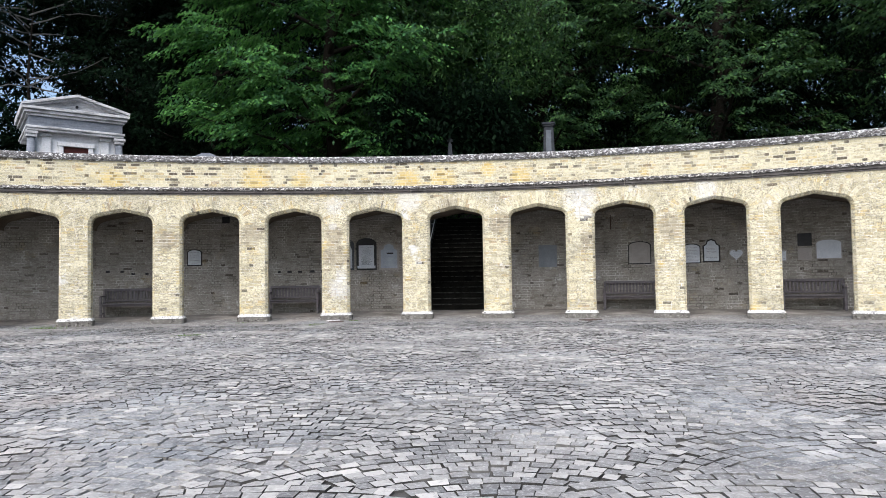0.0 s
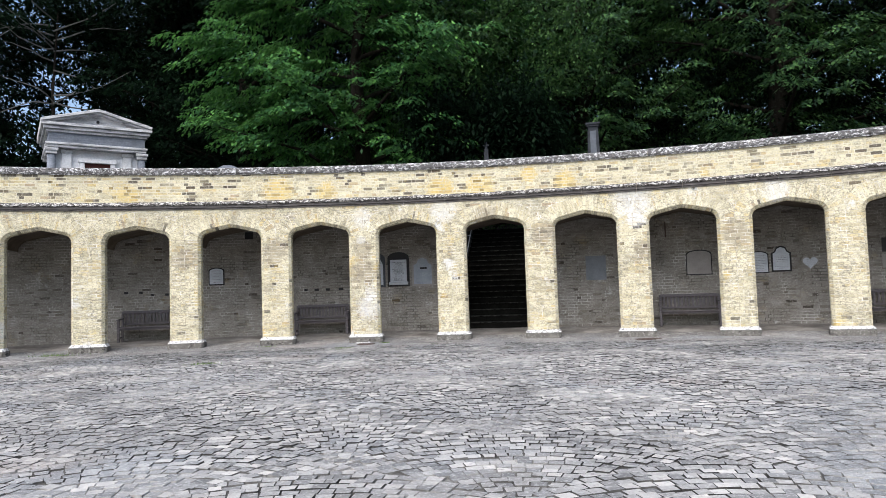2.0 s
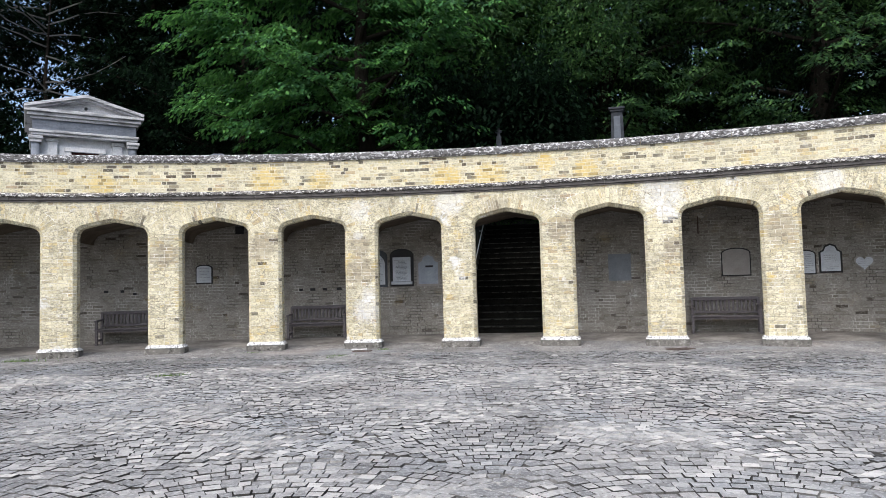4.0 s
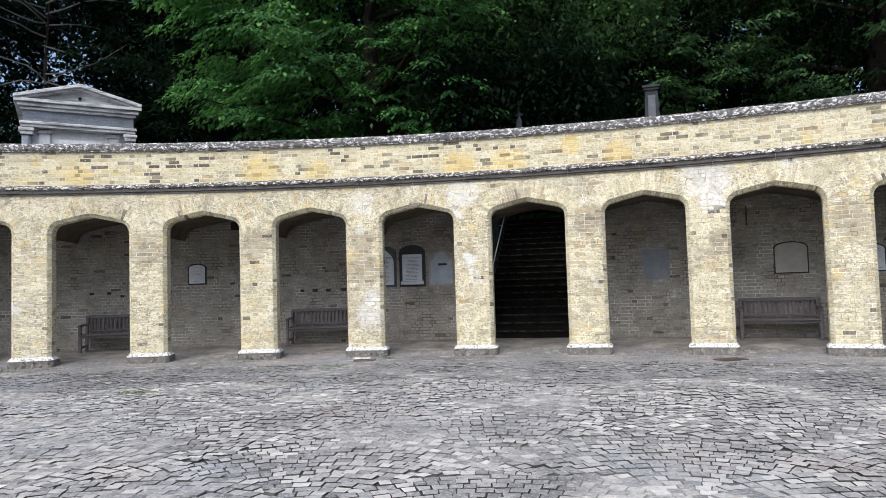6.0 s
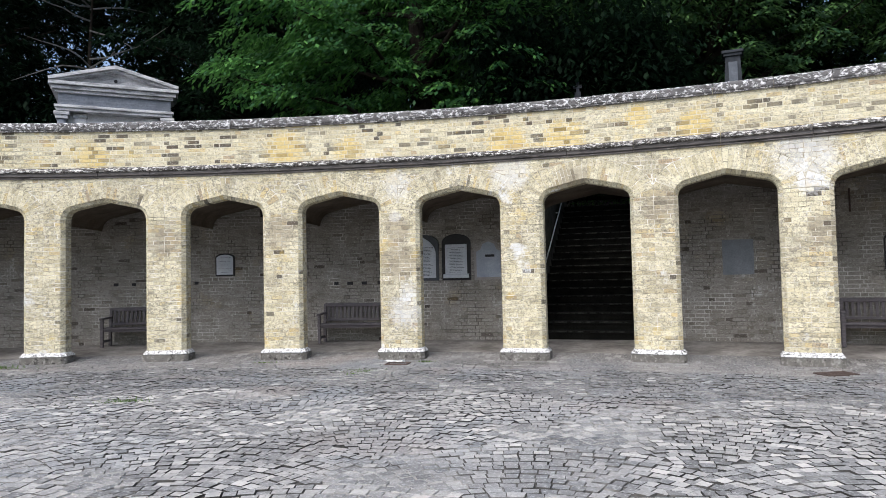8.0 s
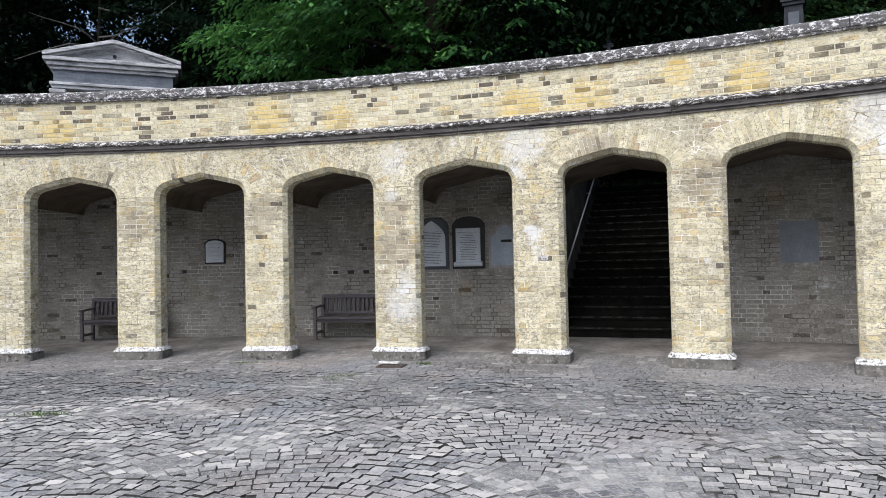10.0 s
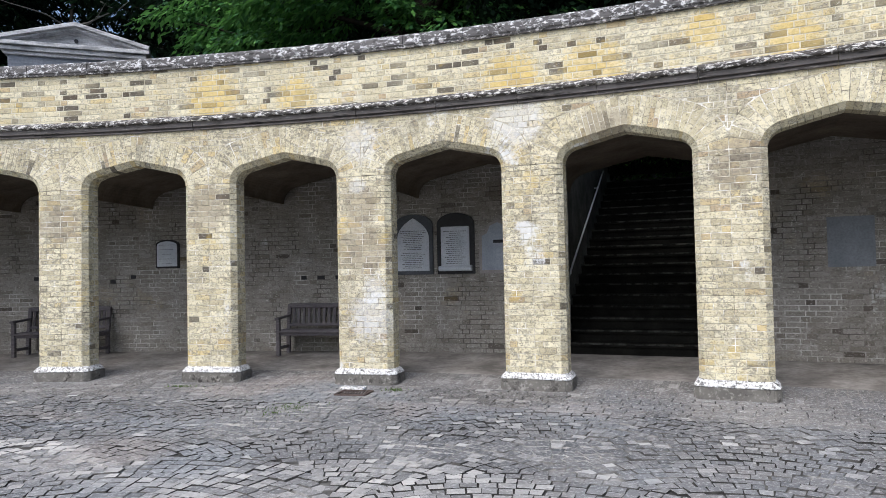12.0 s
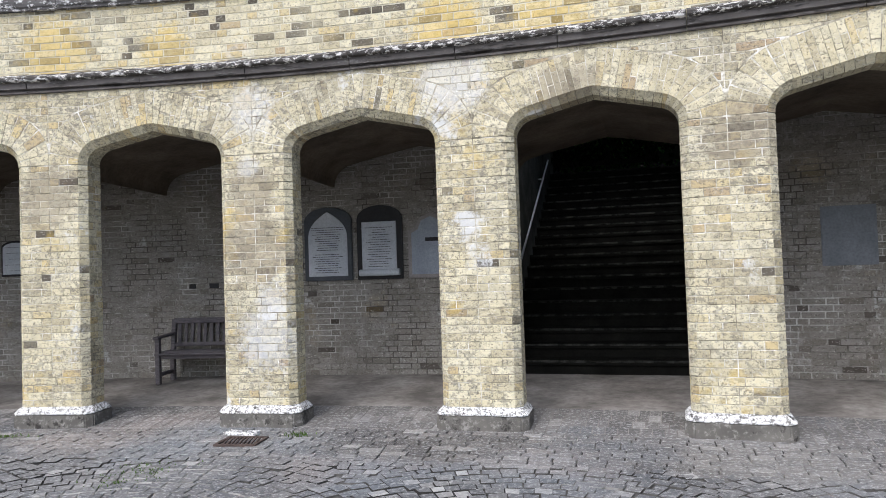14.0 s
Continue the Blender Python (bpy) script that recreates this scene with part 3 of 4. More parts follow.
STRING = [(0.10, STR0 + 0.082), (-0.072, STR0 + 0.082), (-0.098, STR0 + 0.09), (-0.105, STR0 + 0.10), (-0.105, STR0 + 0.122), (-0.09, STR0 + 0.132), (0.0, STR1 + 0.02), (0.10, STR1 + 0.02)]
FASCIA = [(0.10, STR0 - 0.02), (-0.03, STR0 - 0.02), (-0.034, STR0 - 0.004), (-0.012, STR0 + 0.002), (-0.012, STR0 + 0.014), (-0.05, STR0 + 0.022), (-0.056, STR0 + 0.07), (-0.062, STR0 + 0.0818), (0.10, STR0 + 0.0818)]
COPING = [(0.46, COP0), (-0.045, COP0), (-0.05, COP0 + 0.02), (-0.065, COP0 + 0.035), (-0.07, COP0 + 0.06), (-0.07, COP0 + 0.125), (-0.06, COP0 + 0.145), (-0.02, COP1 - 0.012), (0.03, COP1), (0.40, COP1), (0.46, COP1 - 0.03)]


def stone_run(name, label, profile, mat, length, line=fa, under=None):
    run = tagged(new(name), label, kind="structure")
    x = X0
    while x < X1 - 0.1:
        e = min(x + length * random.uniform(0.8, 1.15), X1)
        dz, dd = random.uniform(-0.004, 0.004), random.uniform(-0.004, 0.004)
        me = sweep("stone", [(d + dd, z + dz) for d, z in profile], line, x + 0.004, e - 0.004, mat, 6)
        one = part("stone", me, run)
        if under:
            part("fascia", sweep("fascia", [(d + dd, z + dz) for d, z in under], line, x + 0.004, e - 0.004, M_FASCIA, 6), one, "smoother grey fascia")
        x = e
    return run


stone_run("trim_string_course", "dark weathered stone string course with pale lichen", STRING, M_STRING, 1.15, under=FASCIA)
stone_run("trim_coping", "grey coping stones blotched with black and white lichen", COPING, M_COPING, 0.95, rising)

# ---- piers ----
BRICKS = {}


def brick_mesh(w, h, mat):
    key = (round(w, 3), round(h, 3), mat.name)
    if key not in BRICKS:
        pc = Pieces(lambda x, d, z: (x, d, z))
        pc.add([(-w / 2, -h / 2), (w / 2, -h / 2), (w / 2, h / 2), (-w / 2, h / 2)], 0.0, 0.03, 0.004)
        BRICKS[key] = pc.mesh("brick", mat)
    return BRICKS[key]


def pier_plan(grow=0.0, cham=CHAM):
    h, d0, d1 = HALF + grow, -grow, DEPTH + grow
    return [(-h, d0), (h, d0), (h + cham, d0 + cham), (h + cham, d1), (-h - cham, d1), (-h - cham, d0 + cham)]


def prism(name, plan0, z0, plan1, z1, mat):
    n = len(plan0)
    v = [(x, y, z0) for x, y in plan0] + [(x, y, z1) for x, y in plan1]
    q = [(i, (i + 1) % n, n + (i + 1) % n, n + i) for i in range(n)] + [tuple(range(n - 1, -1, -1)), tuple(range(n, 2 * n))]
    return mesh(name, v, q, mat)


def rough(me, amount, seed):
    """Wears the edges of a stone a little."""
    bm = bmesh.new()
    bm.from_mesh(me)
    bmesh.ops.bevel(bm, geom=bm.edges[:], offset=0.012, segments=2, affect="EDGES")
    bmesh.ops.subdivide_edges(bm, edges=[e for e in bm.edges if e.calc_length() > 0.12], cuts=3, use_grid_fill=True)
    for v in bm.verts:
        k = noise.noise(v.co * 9 + Vector((seed, 0, 0)))
        v.co += Vector((noise.noise(v.co * 7 + Vector((seed, 3, 0))), noise.noise(v.co * 7 + Vector((seed, 7, 0))), k)) * amount
    bm.to_mesh(me)
    bm.free()
    return me


def pier(i):
    near = 4 <= i <= 8
    ob = tagged(new("pier"), "yellow stock brick pier on a limewashed stone plinth", "pier", "piers of the arcade", "structure")
    ob.matrix_basis = at(pier_th(i))
    b = 0.004
    h = HALF - b
    core = [(-h, b), (h, b), (h + CHAM, b + CHAM), (h + CHAM, DEPTH - b), (-h - CHAM, DEPTH - b), (-h - CHAM, b + CHAM)]
    part("core", prism("core", core, 0.19, core, SPRING, M_MORTAR), ob)
    low, mid = pier_plan(0.055), pier_plan(0.01)
    part("plinth", rough(prism("plinth", low, -0.05, low, 0.135, M_PLINTH), 0.008, i * 5), ob, "grey weathered stone plinth")
    part("plinth_top", rough(prism("plinth_top", pier_plan(0.06), 0.135, mid, 0.205, M_PLINTH_TOP), 0.007, i * 5 + 2), ob, "white limed plinth top")
    rest = Pieces(None)
    z, row = 0.205, 0
    while z < SPRING - 0.02:
        hgt = min(COURSE, SPRING - z) - 0.008
        zc = z + hgt / 2
        cuts = (0.225, 0.112, 0.225, 0.112) if row % 2 else (0.112, 0.225, 0.112, 0.225)
        if row % 5 == 3:
            cuts = (0.165, 0.225, 0.225, 0.06)
        spans, x = [], -HALF
        k = 2 * HALF / sum(cuts)
        for c in cuts:
            spans.append((x + 0.0038, x + c * k - 0.0038))
            x += c * k
        for a, e in spans:
            out = random.uniform(-0.002, 0.002)
            if near:
                part("brick", brick_mesh(e - a, hgt, M_BRICK[True]), ob, m=pose((a + e) / 2, out, zc))
            else:
                rest.f = lambda x, d, z: (x, d, z)
                rest.add(rect(a, e, z, z + hgt), out, 0.03, 0.004)
        for side in (-1, 1):
            w = DEPTH - CHAM
            cut = 0.60 if row % 2 else 0.36
            for a, e in ((0.0, w * cut - 0.0038), (w * cut + 0.0038, w)):
                m = pose(side * (HALF + CHAM), CHAM + (a + e) / 2, zc, 0, 0, 90 * side)
                if near:
                    part("brick", brick_mesh(e - a, hgt, M_BRICK[True]), ob, m=m)
                else:
                    rest.f = lambda x, d, z, m=m: tuple(m @ Vector((x, d, z)))
                    rest.add(rect(-(e - a) / 2, (e - a) / 2, -hgt / 2, hgt / 2), 0.0, 0.03, 0.004)
            m = pose(side * (HALF + CHAM / 2), CHAM / 2, zc, 0, 0, 45 * side)
            rest.f = lambda x, d, z, m=m: tuple(m @ Vector((x, d, z)))
            rest.add(rect(-CHAM * 0.70, CHAM * 0.70, -hgt / 2, hgt / 2), 0.0, 0.02, 0.003)
        z += COURSE
        row += 1
    part("bricks", rest.mesh("bricks", M_BRICK[False]), ob, kind="stuff")
    return ob


for i in range(FIRST, LAST + 1):
    pier(i)

# ---- vaults, back wall ----
cv, cq = [], []
for i in range(FIRST, LAST):
    f = bay_map(i)
    end = BACK + (0.4 if i == 6 else 0.02)
    prof = [(-BAY, SPRING - 0.05)] + [(x, z) for x, z, _, _ in VAULT] + [(BAY, SPRING - 0.05)]
    b, n = len(cv), len(prof)
    for d in (DEPTH + 0.004, end):
        cv += [f(x, d, z) for x, z in prof]
        cv += [f(x, d, 3.6) for x, z in prof]
    for j in range(n - 1):
        cq.append((b + j, b + j + 1, b + 2 * n + j + 1, b + 2 * n + j))
        for o in (0, 2 * n):
            cq.append((b + o + j, b + o + j + 1, b + o + n + j + 1, b + o + n + j))
tagged(new("ceiling", mesh("ceiling", cv, cq, M_VAULT)), "brown plastered vaults over the arcade, darkened for shade", kind="structure")

back = tagged(new("wall_back"), "sooty grey-brown brick back wall, darkened for the arcade's shade", kind="structure")
GAP0, GAP1 = math.radians(bay_th(6) - TH6) * R - 1.12, math.radians(bay_th(6) - TH6) * R + 1.12
pc, count = Pieces(fa), 0
for a, b2, name in ((X0, GAP0, "left"), (GAP1, X1, "right")):
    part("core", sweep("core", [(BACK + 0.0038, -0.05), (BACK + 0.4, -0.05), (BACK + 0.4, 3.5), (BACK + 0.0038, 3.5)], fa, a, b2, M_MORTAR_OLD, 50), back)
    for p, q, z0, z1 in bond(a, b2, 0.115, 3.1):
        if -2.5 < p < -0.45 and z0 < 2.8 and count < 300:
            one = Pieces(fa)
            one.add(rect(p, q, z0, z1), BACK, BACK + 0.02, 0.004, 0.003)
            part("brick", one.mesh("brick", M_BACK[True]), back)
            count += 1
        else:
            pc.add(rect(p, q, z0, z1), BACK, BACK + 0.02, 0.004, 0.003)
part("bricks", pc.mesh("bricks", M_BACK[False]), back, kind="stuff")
rh = random.Random(31)
# Flush black blocks stand for the dark of open putlog holes.
for bay in (2, 4):
    mid = math.radians(bay_th(bay) - TH6) * R
    for k in range(6):
        x, z = mid - 0.85 + 0.31 * k + rh.uniform(-0.04, 0.04), 0.115 + COURSE * (16 + (1 if rh.random() < 0.15 else 0))
        one = Pieces(fa)
        one.add(rect(x, x + rh.uniform(0.085, 0.13), z, z + COURSE - 0.008), BACK - 0.003, BACK + 0.02, 0.004)
        part("brick", one.mesh("brick", M_SLATE), back, "black block standing for a putlog hole")

# ---- stairs in the cut behind the sixth bay ----
ST = at(bay_th(6))
stairs = tagged(new("stairs"), "long flight of stone steps, coloured as in shade, climbing to the terrace", "stairs", kind="structure")
stairs.matrix_basis = ST
RISE, GOING, NSTEP = 0.170, 0.30, 19
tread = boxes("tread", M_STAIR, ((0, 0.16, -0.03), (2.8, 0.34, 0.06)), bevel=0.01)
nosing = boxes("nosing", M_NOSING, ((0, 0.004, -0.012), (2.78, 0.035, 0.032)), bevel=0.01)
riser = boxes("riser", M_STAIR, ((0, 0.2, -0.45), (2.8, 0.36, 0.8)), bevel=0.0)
for i in range(NSTEP):
    y, z = BACK + 0.02 + GOING * i, 0.12 + RISE * (i + 1)
    s = part("step", tread, stairs, m=pose(0, y, z))
    part("riser", riser, s)
    part("nosing", nosing, s, "paler step edge")
TOP = 0.12 + RISE * NSTEP
RUN = BACK + GOING * NSTEP
for side in (-1, 1):
    x0, x1 = side * 1.38, side * 1.75
    prof = [(BACK + 0.4, -0.1), (BACK + 0.4, 3.75), (BACK + 1.6, 3.9), (RUN + 0.3, TOP + 0.75), (RUN + 0.3, -0.1)]
    v = [(x0, y, z) for y, z in prof] + [(x1, y, z) for y, z in prof]
    q = [tuple(range(5)), tuple(range(9, 4, -1))] + [(j, (j + 1) % 5, 5 + (j + 1) % 5, 5 + j) for j in range(5)]
    ob = tagged(new("wall_stair", mesh("wall_stair", v, q, M_CUT)), "dark brick flank wall beside the steps", kind="structure")
    ob.matrix_basis = ST
landing = tagged(new("floor_landing", boxes("floor_landing", M_STAIR, ((0, RUN + 0.55, TOP - 0.1), (2.76, 1.2, 0.2)))), "stone landing, coloured as in shade, at the head of the steps", kind="structure")
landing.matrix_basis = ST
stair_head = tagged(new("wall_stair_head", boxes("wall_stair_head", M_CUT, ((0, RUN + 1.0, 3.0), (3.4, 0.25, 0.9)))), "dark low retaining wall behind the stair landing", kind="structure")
stair_head.matrix_basis = ST

# ---- terrace and wooded bank ----
bv, bq = [], []


def bank_z(x, d):
    base = 3.62 if d < 9 else 3.62 + (min(d, 17) - 9) * 0.42
    return base + (0.0 if d < 3 else 0.25 * noise.noise(Vector((x * 0.3, d * 0.3, 4))))


def bank_patch(x0, x1, d0, d1, nx, nd):
    fb = on_arc(bay_th(6))
    b = len(bv)
    for j in range(nd + 1):
        for i in range(nx + 1):
            x, d = x0 + (x1 - x0) * i / nx, d0 + (d1 - d0) * j / nd
            bv.append(fb(x, d, bank_z(x, d)))
    for j in range(nd):
        for i in range(nx):
            k = b + j * (nx + 1) + i
            bq.append((k, k + 1, k + nx + 2, k + nx + 1))


bank_patch(-34, -1.25, 0.4, 9, 40, 12)
bank_patch(1.25, 34, 0.4, 9, 40, 12)
bank_patch(-1.25, 1.25, 0.4, BACK + 0.41, 2, 2)
bank_patch(-34, 34, 9, 60, 60, 40)
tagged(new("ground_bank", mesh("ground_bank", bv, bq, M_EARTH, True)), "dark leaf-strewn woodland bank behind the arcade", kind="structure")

# ---- trees ----
def tube(verts, faces, pts, radii, n=7):
    """A tapered limb through the points."""
    b = len(verts)
    for k, (p, r) in enumerate(zip(pts, radii)):
        d = (pts[min(k + 1, len(pts) - 1)] - pts[max(k - 1, 0)]).normalized()
        u = d.orthogonal().normalized()
        w = d.cross(u)
        for j in range(n):
            a = 2 * math.pi * j / n
            verts.append(p + (u * math.cos(a) + w * math.sin(a)) * r)
    for k in range(len(pts) - 1):
        for j in range(n):
            faces.append((b + k * n + j, b + k * n + (j + 1) % n, b + (k + 1) * n + (j + 1) % n, b + (k + 1) * n + j))


def leaves(centres, radii, per, size, rng, out=None, loose=0.0):
    """Leaf blades on drooping fronds that reach outwards from each centre along out."""
    n = len(centres) * per
    c, r = np.repeat(centres, per, 0), np.repeat(radii, per)
    if out is None:
        out = rng.uniform(0, 2 * math.pi, len(centres))
    o = np.repeat(out, per)
    along = rng.uniform(-0.6, 1.0, n)
    wide = rng.normal(0, 0.34, n) * (1.15 - 0.75 * np.abs(along))
    px, py = along * r, wide * r
    z = 0.12 * r - 0.42 * r * along * np.abs(along) - 0.5 * np.abs(py) + rng.normal(0, 0.05 + loose, n) * r
    p = c + np.c_[px * np.cos(o) - py * np.sin(o), px * np.sin(o) + py * np.cos(o), z]
    yaw = o + np.sign(wide) * 0.7 + rng.normal(0, 0.35 + loose, n)
    tilt = rng.normal(-0.62, 0.22 + loose * 0.5, n)
    d = np.c_[np.cos(yaw) * np.cos(tilt), np.sin(yaw) * np.cos(tilt), np.sin(tilt)]
    side = np.c_[-np.sin(yaw), np.cos(yaw), rng.normal(0, 0.22, n)]
    s = size * rng.uniform(0.6, 1.25, n)[:, None]
    v = np.stack([p, p + d * s * 0.45 + side * s * 0.24, p + d * s, p + d * s * 0.45 - side * s * 0.24], 1).reshape(-1, 3)
    return v, np.arange(4 * n).reshape(-1, 4)


def leaf_object(name, v, q, mat):
    me = bpy.data.meshes.new(name)
    me.vertices.add(len(v))
    me.vertices.foreach_set("co", v.astype(np.float32).ravel())
    me.loops.add(q.size)
    me.loops.foreach_set("vertex_index", q.astype(np.int32).ravel())
    me.polygons.add(len(q))
    me.polygons.foreach_set("loop_start", np.arange(0, q.size, 4, dtype=np.int32))
    me.update(calc_edges=True)
    me.materials.append(mat)
    return me


def tree(label, seed, height, spread, low, sprays, per, size, mat, lean=(0, 0)):
    """A broadleaf tree: trunk, limbs and sprays of leaves down to the height low."""
    rng = np.random.default_rng(seed)
    rnd = random.Random(seed)
    tv, tf = [], []
    top = Vector((lean[0], lean[1], height * 0.85))
    spine = [Vector((lean[0] * (k / 6) ** 2, lean[1] * (k / 6) ** 2, height * 0.85 * k / 6)) + Vector((rnd.uniform(-0.15, 0.15), rnd.uniform(-0.15, 0.15), 0)) * (k > 0) for k in range(7)]
    tube(tv, tf, spine, [0.34 * (1 - 0.13 * k) for k in range(7)], 10)
    ob = tagged(new("tree"), label, "tree")
    part("trunk", mesh("trunk", tv, tf, M_BARK, True), ob)
    cen, out = [], []
    limbs = 30
    for k in range(limbs):
        h = low + (height - low) * (k + 0.5) / limbs
        a = k * 2.4 + rnd.uniform(-0.4, 0.4)
        prof = math.sin(math.pi * min(1, 0.18 + 0.80 * (h - low) / (height - low))) ** 0.6
        reach = spread * prof * rnd.uniform(0.7, 1.15)
        base = spine[min(6, int(h / height * 6))].lerp(top, 0.1)
        base = Vector((base.x, base.y, max(h - reach * 0.35, low * 0.4)))
        tip = Vector((base.x + math.cos(a) * reach, base.y + math.sin(a) * reach, h + rnd.uniform(-0.3, 0.3)))
        mid = base.lerp(tip, 0.5) + Vector((rnd.uniform(-0.4, 0.4), rnd.uniform(-0.4, 0.4), 0.45 * rnd.random()))
        lv, lf = [], []
        tube(lv, lf, [base, mid, tip], [0.085, 0.05, 0.012], 6)
        part("limb", mesh("limb", lv, lf, M_BARK, True), ob)
        for j in range(sprays // limbs):
            t = rnd.random() ** 0.42
            q = base.lerp(mid, t * 2) if t < 0.5 else mid.lerp(tip, t * 2 - 1)
            cen.append(q + Vector((rnd.gauss(0, 0.17), rnd.gauss(0, 0.17), rnd.gauss(0, 0.12))) * reach * 0.75)
            out.append(a + rnd.gauss(0, 0.5))
    cen = np.array([tuple(c) for c in cen])
    v, q = leaves(cen, rng.uniform(0.45, 0.95, len(cen)), per, size, rng, np.array(out))
    part("crown", leaf_object("crown", v, q, mat), ob, kind="stuff")
    return ob


def plant_at(ob, x, y, z, rz, s=1.0):
    ob.matrix_basis = pose(x, y, z, 0, 0, rz) @ Matrix.Scale(s, 4)
    return ob


beech = tree("tall beech with bright green layered leaves behind the parapet", 11, 13, 5.3, 1.1, 1500, 90, 0.17, M_LEAF)
plant_at(beech, -3.5, 25.0, 3.6, 20)
horn = tree("dark green hornbeam with hanging sprays behind the parapet", 23, 13, 5.2, 1.3, 660, 90, 0.16, M_LEAF_MID)
plant_at(horn, 4.8, 27.6, 3.6, 70)
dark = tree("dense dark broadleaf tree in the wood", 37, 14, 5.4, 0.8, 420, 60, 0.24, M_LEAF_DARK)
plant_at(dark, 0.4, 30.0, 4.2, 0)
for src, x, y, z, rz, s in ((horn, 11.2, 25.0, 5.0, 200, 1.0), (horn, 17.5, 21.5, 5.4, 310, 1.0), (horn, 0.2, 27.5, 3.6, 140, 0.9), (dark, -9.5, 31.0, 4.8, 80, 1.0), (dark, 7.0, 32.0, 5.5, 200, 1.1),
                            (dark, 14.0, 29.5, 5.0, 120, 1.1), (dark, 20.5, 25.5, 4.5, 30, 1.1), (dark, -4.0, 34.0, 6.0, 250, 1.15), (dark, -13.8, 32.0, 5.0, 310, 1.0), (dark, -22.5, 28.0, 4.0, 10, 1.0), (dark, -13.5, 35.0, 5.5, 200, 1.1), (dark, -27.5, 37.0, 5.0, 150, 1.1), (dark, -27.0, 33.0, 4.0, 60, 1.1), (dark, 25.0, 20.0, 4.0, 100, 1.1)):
    copy_thing(src, pose(x, y, z, 0, 0, rz) @ Matrix.Scale(s, 4))


dead = tagged(new("dead_tree"), "bare pale-branched dead tree among dark foliage", "tree")
dead.matrix_basis = pose(-16.5, 28.5, 3.8)
dv, df = [], []
tube(dv, df, [Vector((0, 0, 0)), Vector((0.1, 0, 3)), Vector((-0.1, 0.1, 6)), Vector((0.2, 0, 9.5))], [0.11, 0.09, 0.06, 0.02], 8)
part("trunk", mesh("trunk", dv, df, M_BARK, True), dead)
rb = random.Random(77)
for k in range(22):
    z = rb.uniform(2.5, 9.4)
    a, L = rb.uniform(-2.6, 0.6), rb.uniform(1.8, 4.2)
    pts, p, dz = [Vector((0, 0, z))], Vector((0, 0, z)), rb.uniform(-0.1, 0.5)
    for j in range(5):
        a += rb.uniform(-0.35, 0.35)
        dz += rb.uniform(-0.3, 0.2)
        p = p + Vector((math.cos(a), math.sin(a), dz)).normalized() * L / 5
        pts.append(p)
    bv2, bf2 = [], []
    tube(bv2, bf2, pts, [0.036, 0.032, 0.026, 0.02, 0.014, 0.006], 5)
    part("branch", mesh("branch", bv2, bf2, M_BRANCH, True), dead)


# undergrowth and the dense wood behind
def foliage_mass(name, label, seed, count, th0, th1, d0, d1, z_of, r0, r1, per, size, mat=None):
    rng = np.random.default_rng(seed)
    cen, rad = [], []
    for k in range(count):
        th, d = rng.uniform(th0, th1), rng.uniform(d0, d1)
        a = math.radians(th)
        z = z_of(d, rng)
        if -37 < math.degrees(math.atan2(CX + (R + d) * math.sin(a), CY + (R + d) * math.cos(a) - 4)) < -30.5 and 8.8 < z < 12.8:
            continue                      # a clearing where the sky shows
        cen.append((CX + (R + d) * math.sin(a), CY + (R + d) * math.cos(a), z))
        rad.append(rng.uniform(r0, r1))
    v, q = leaves(np.array(cen), np.array(rad), per, size, rng, None, 0.5)
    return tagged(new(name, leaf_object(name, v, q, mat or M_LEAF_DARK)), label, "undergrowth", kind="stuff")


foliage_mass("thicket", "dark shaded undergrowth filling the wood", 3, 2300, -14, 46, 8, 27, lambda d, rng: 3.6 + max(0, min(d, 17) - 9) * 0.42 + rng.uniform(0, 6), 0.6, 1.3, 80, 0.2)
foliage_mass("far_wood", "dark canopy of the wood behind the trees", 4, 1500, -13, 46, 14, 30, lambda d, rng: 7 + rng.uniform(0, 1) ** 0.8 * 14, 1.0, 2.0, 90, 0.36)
# These boughs are tree foliage and also keep sky light off the stairs.
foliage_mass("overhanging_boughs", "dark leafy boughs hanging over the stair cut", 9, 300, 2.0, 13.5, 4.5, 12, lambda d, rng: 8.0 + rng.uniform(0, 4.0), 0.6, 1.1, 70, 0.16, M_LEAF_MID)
# Dense foliage added above the cut so that the steps stay dark.
foliage_mass("laurel_boughs", "dark boughs added over the stair cut to block sky light", 14, 620, 2.6, 10.4, 3.2, 7.6, lambda d, rng: 5.2 + rng.uniform(0, 1.8), 0.5, 1.0, 60, 0.2)
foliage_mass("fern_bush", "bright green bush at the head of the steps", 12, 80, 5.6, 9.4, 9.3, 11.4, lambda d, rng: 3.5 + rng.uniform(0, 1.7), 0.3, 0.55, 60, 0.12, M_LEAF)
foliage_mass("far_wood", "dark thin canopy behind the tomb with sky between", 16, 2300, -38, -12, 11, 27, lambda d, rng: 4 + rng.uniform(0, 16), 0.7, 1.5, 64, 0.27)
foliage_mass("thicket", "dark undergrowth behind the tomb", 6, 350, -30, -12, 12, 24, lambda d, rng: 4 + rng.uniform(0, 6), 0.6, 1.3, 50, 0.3)


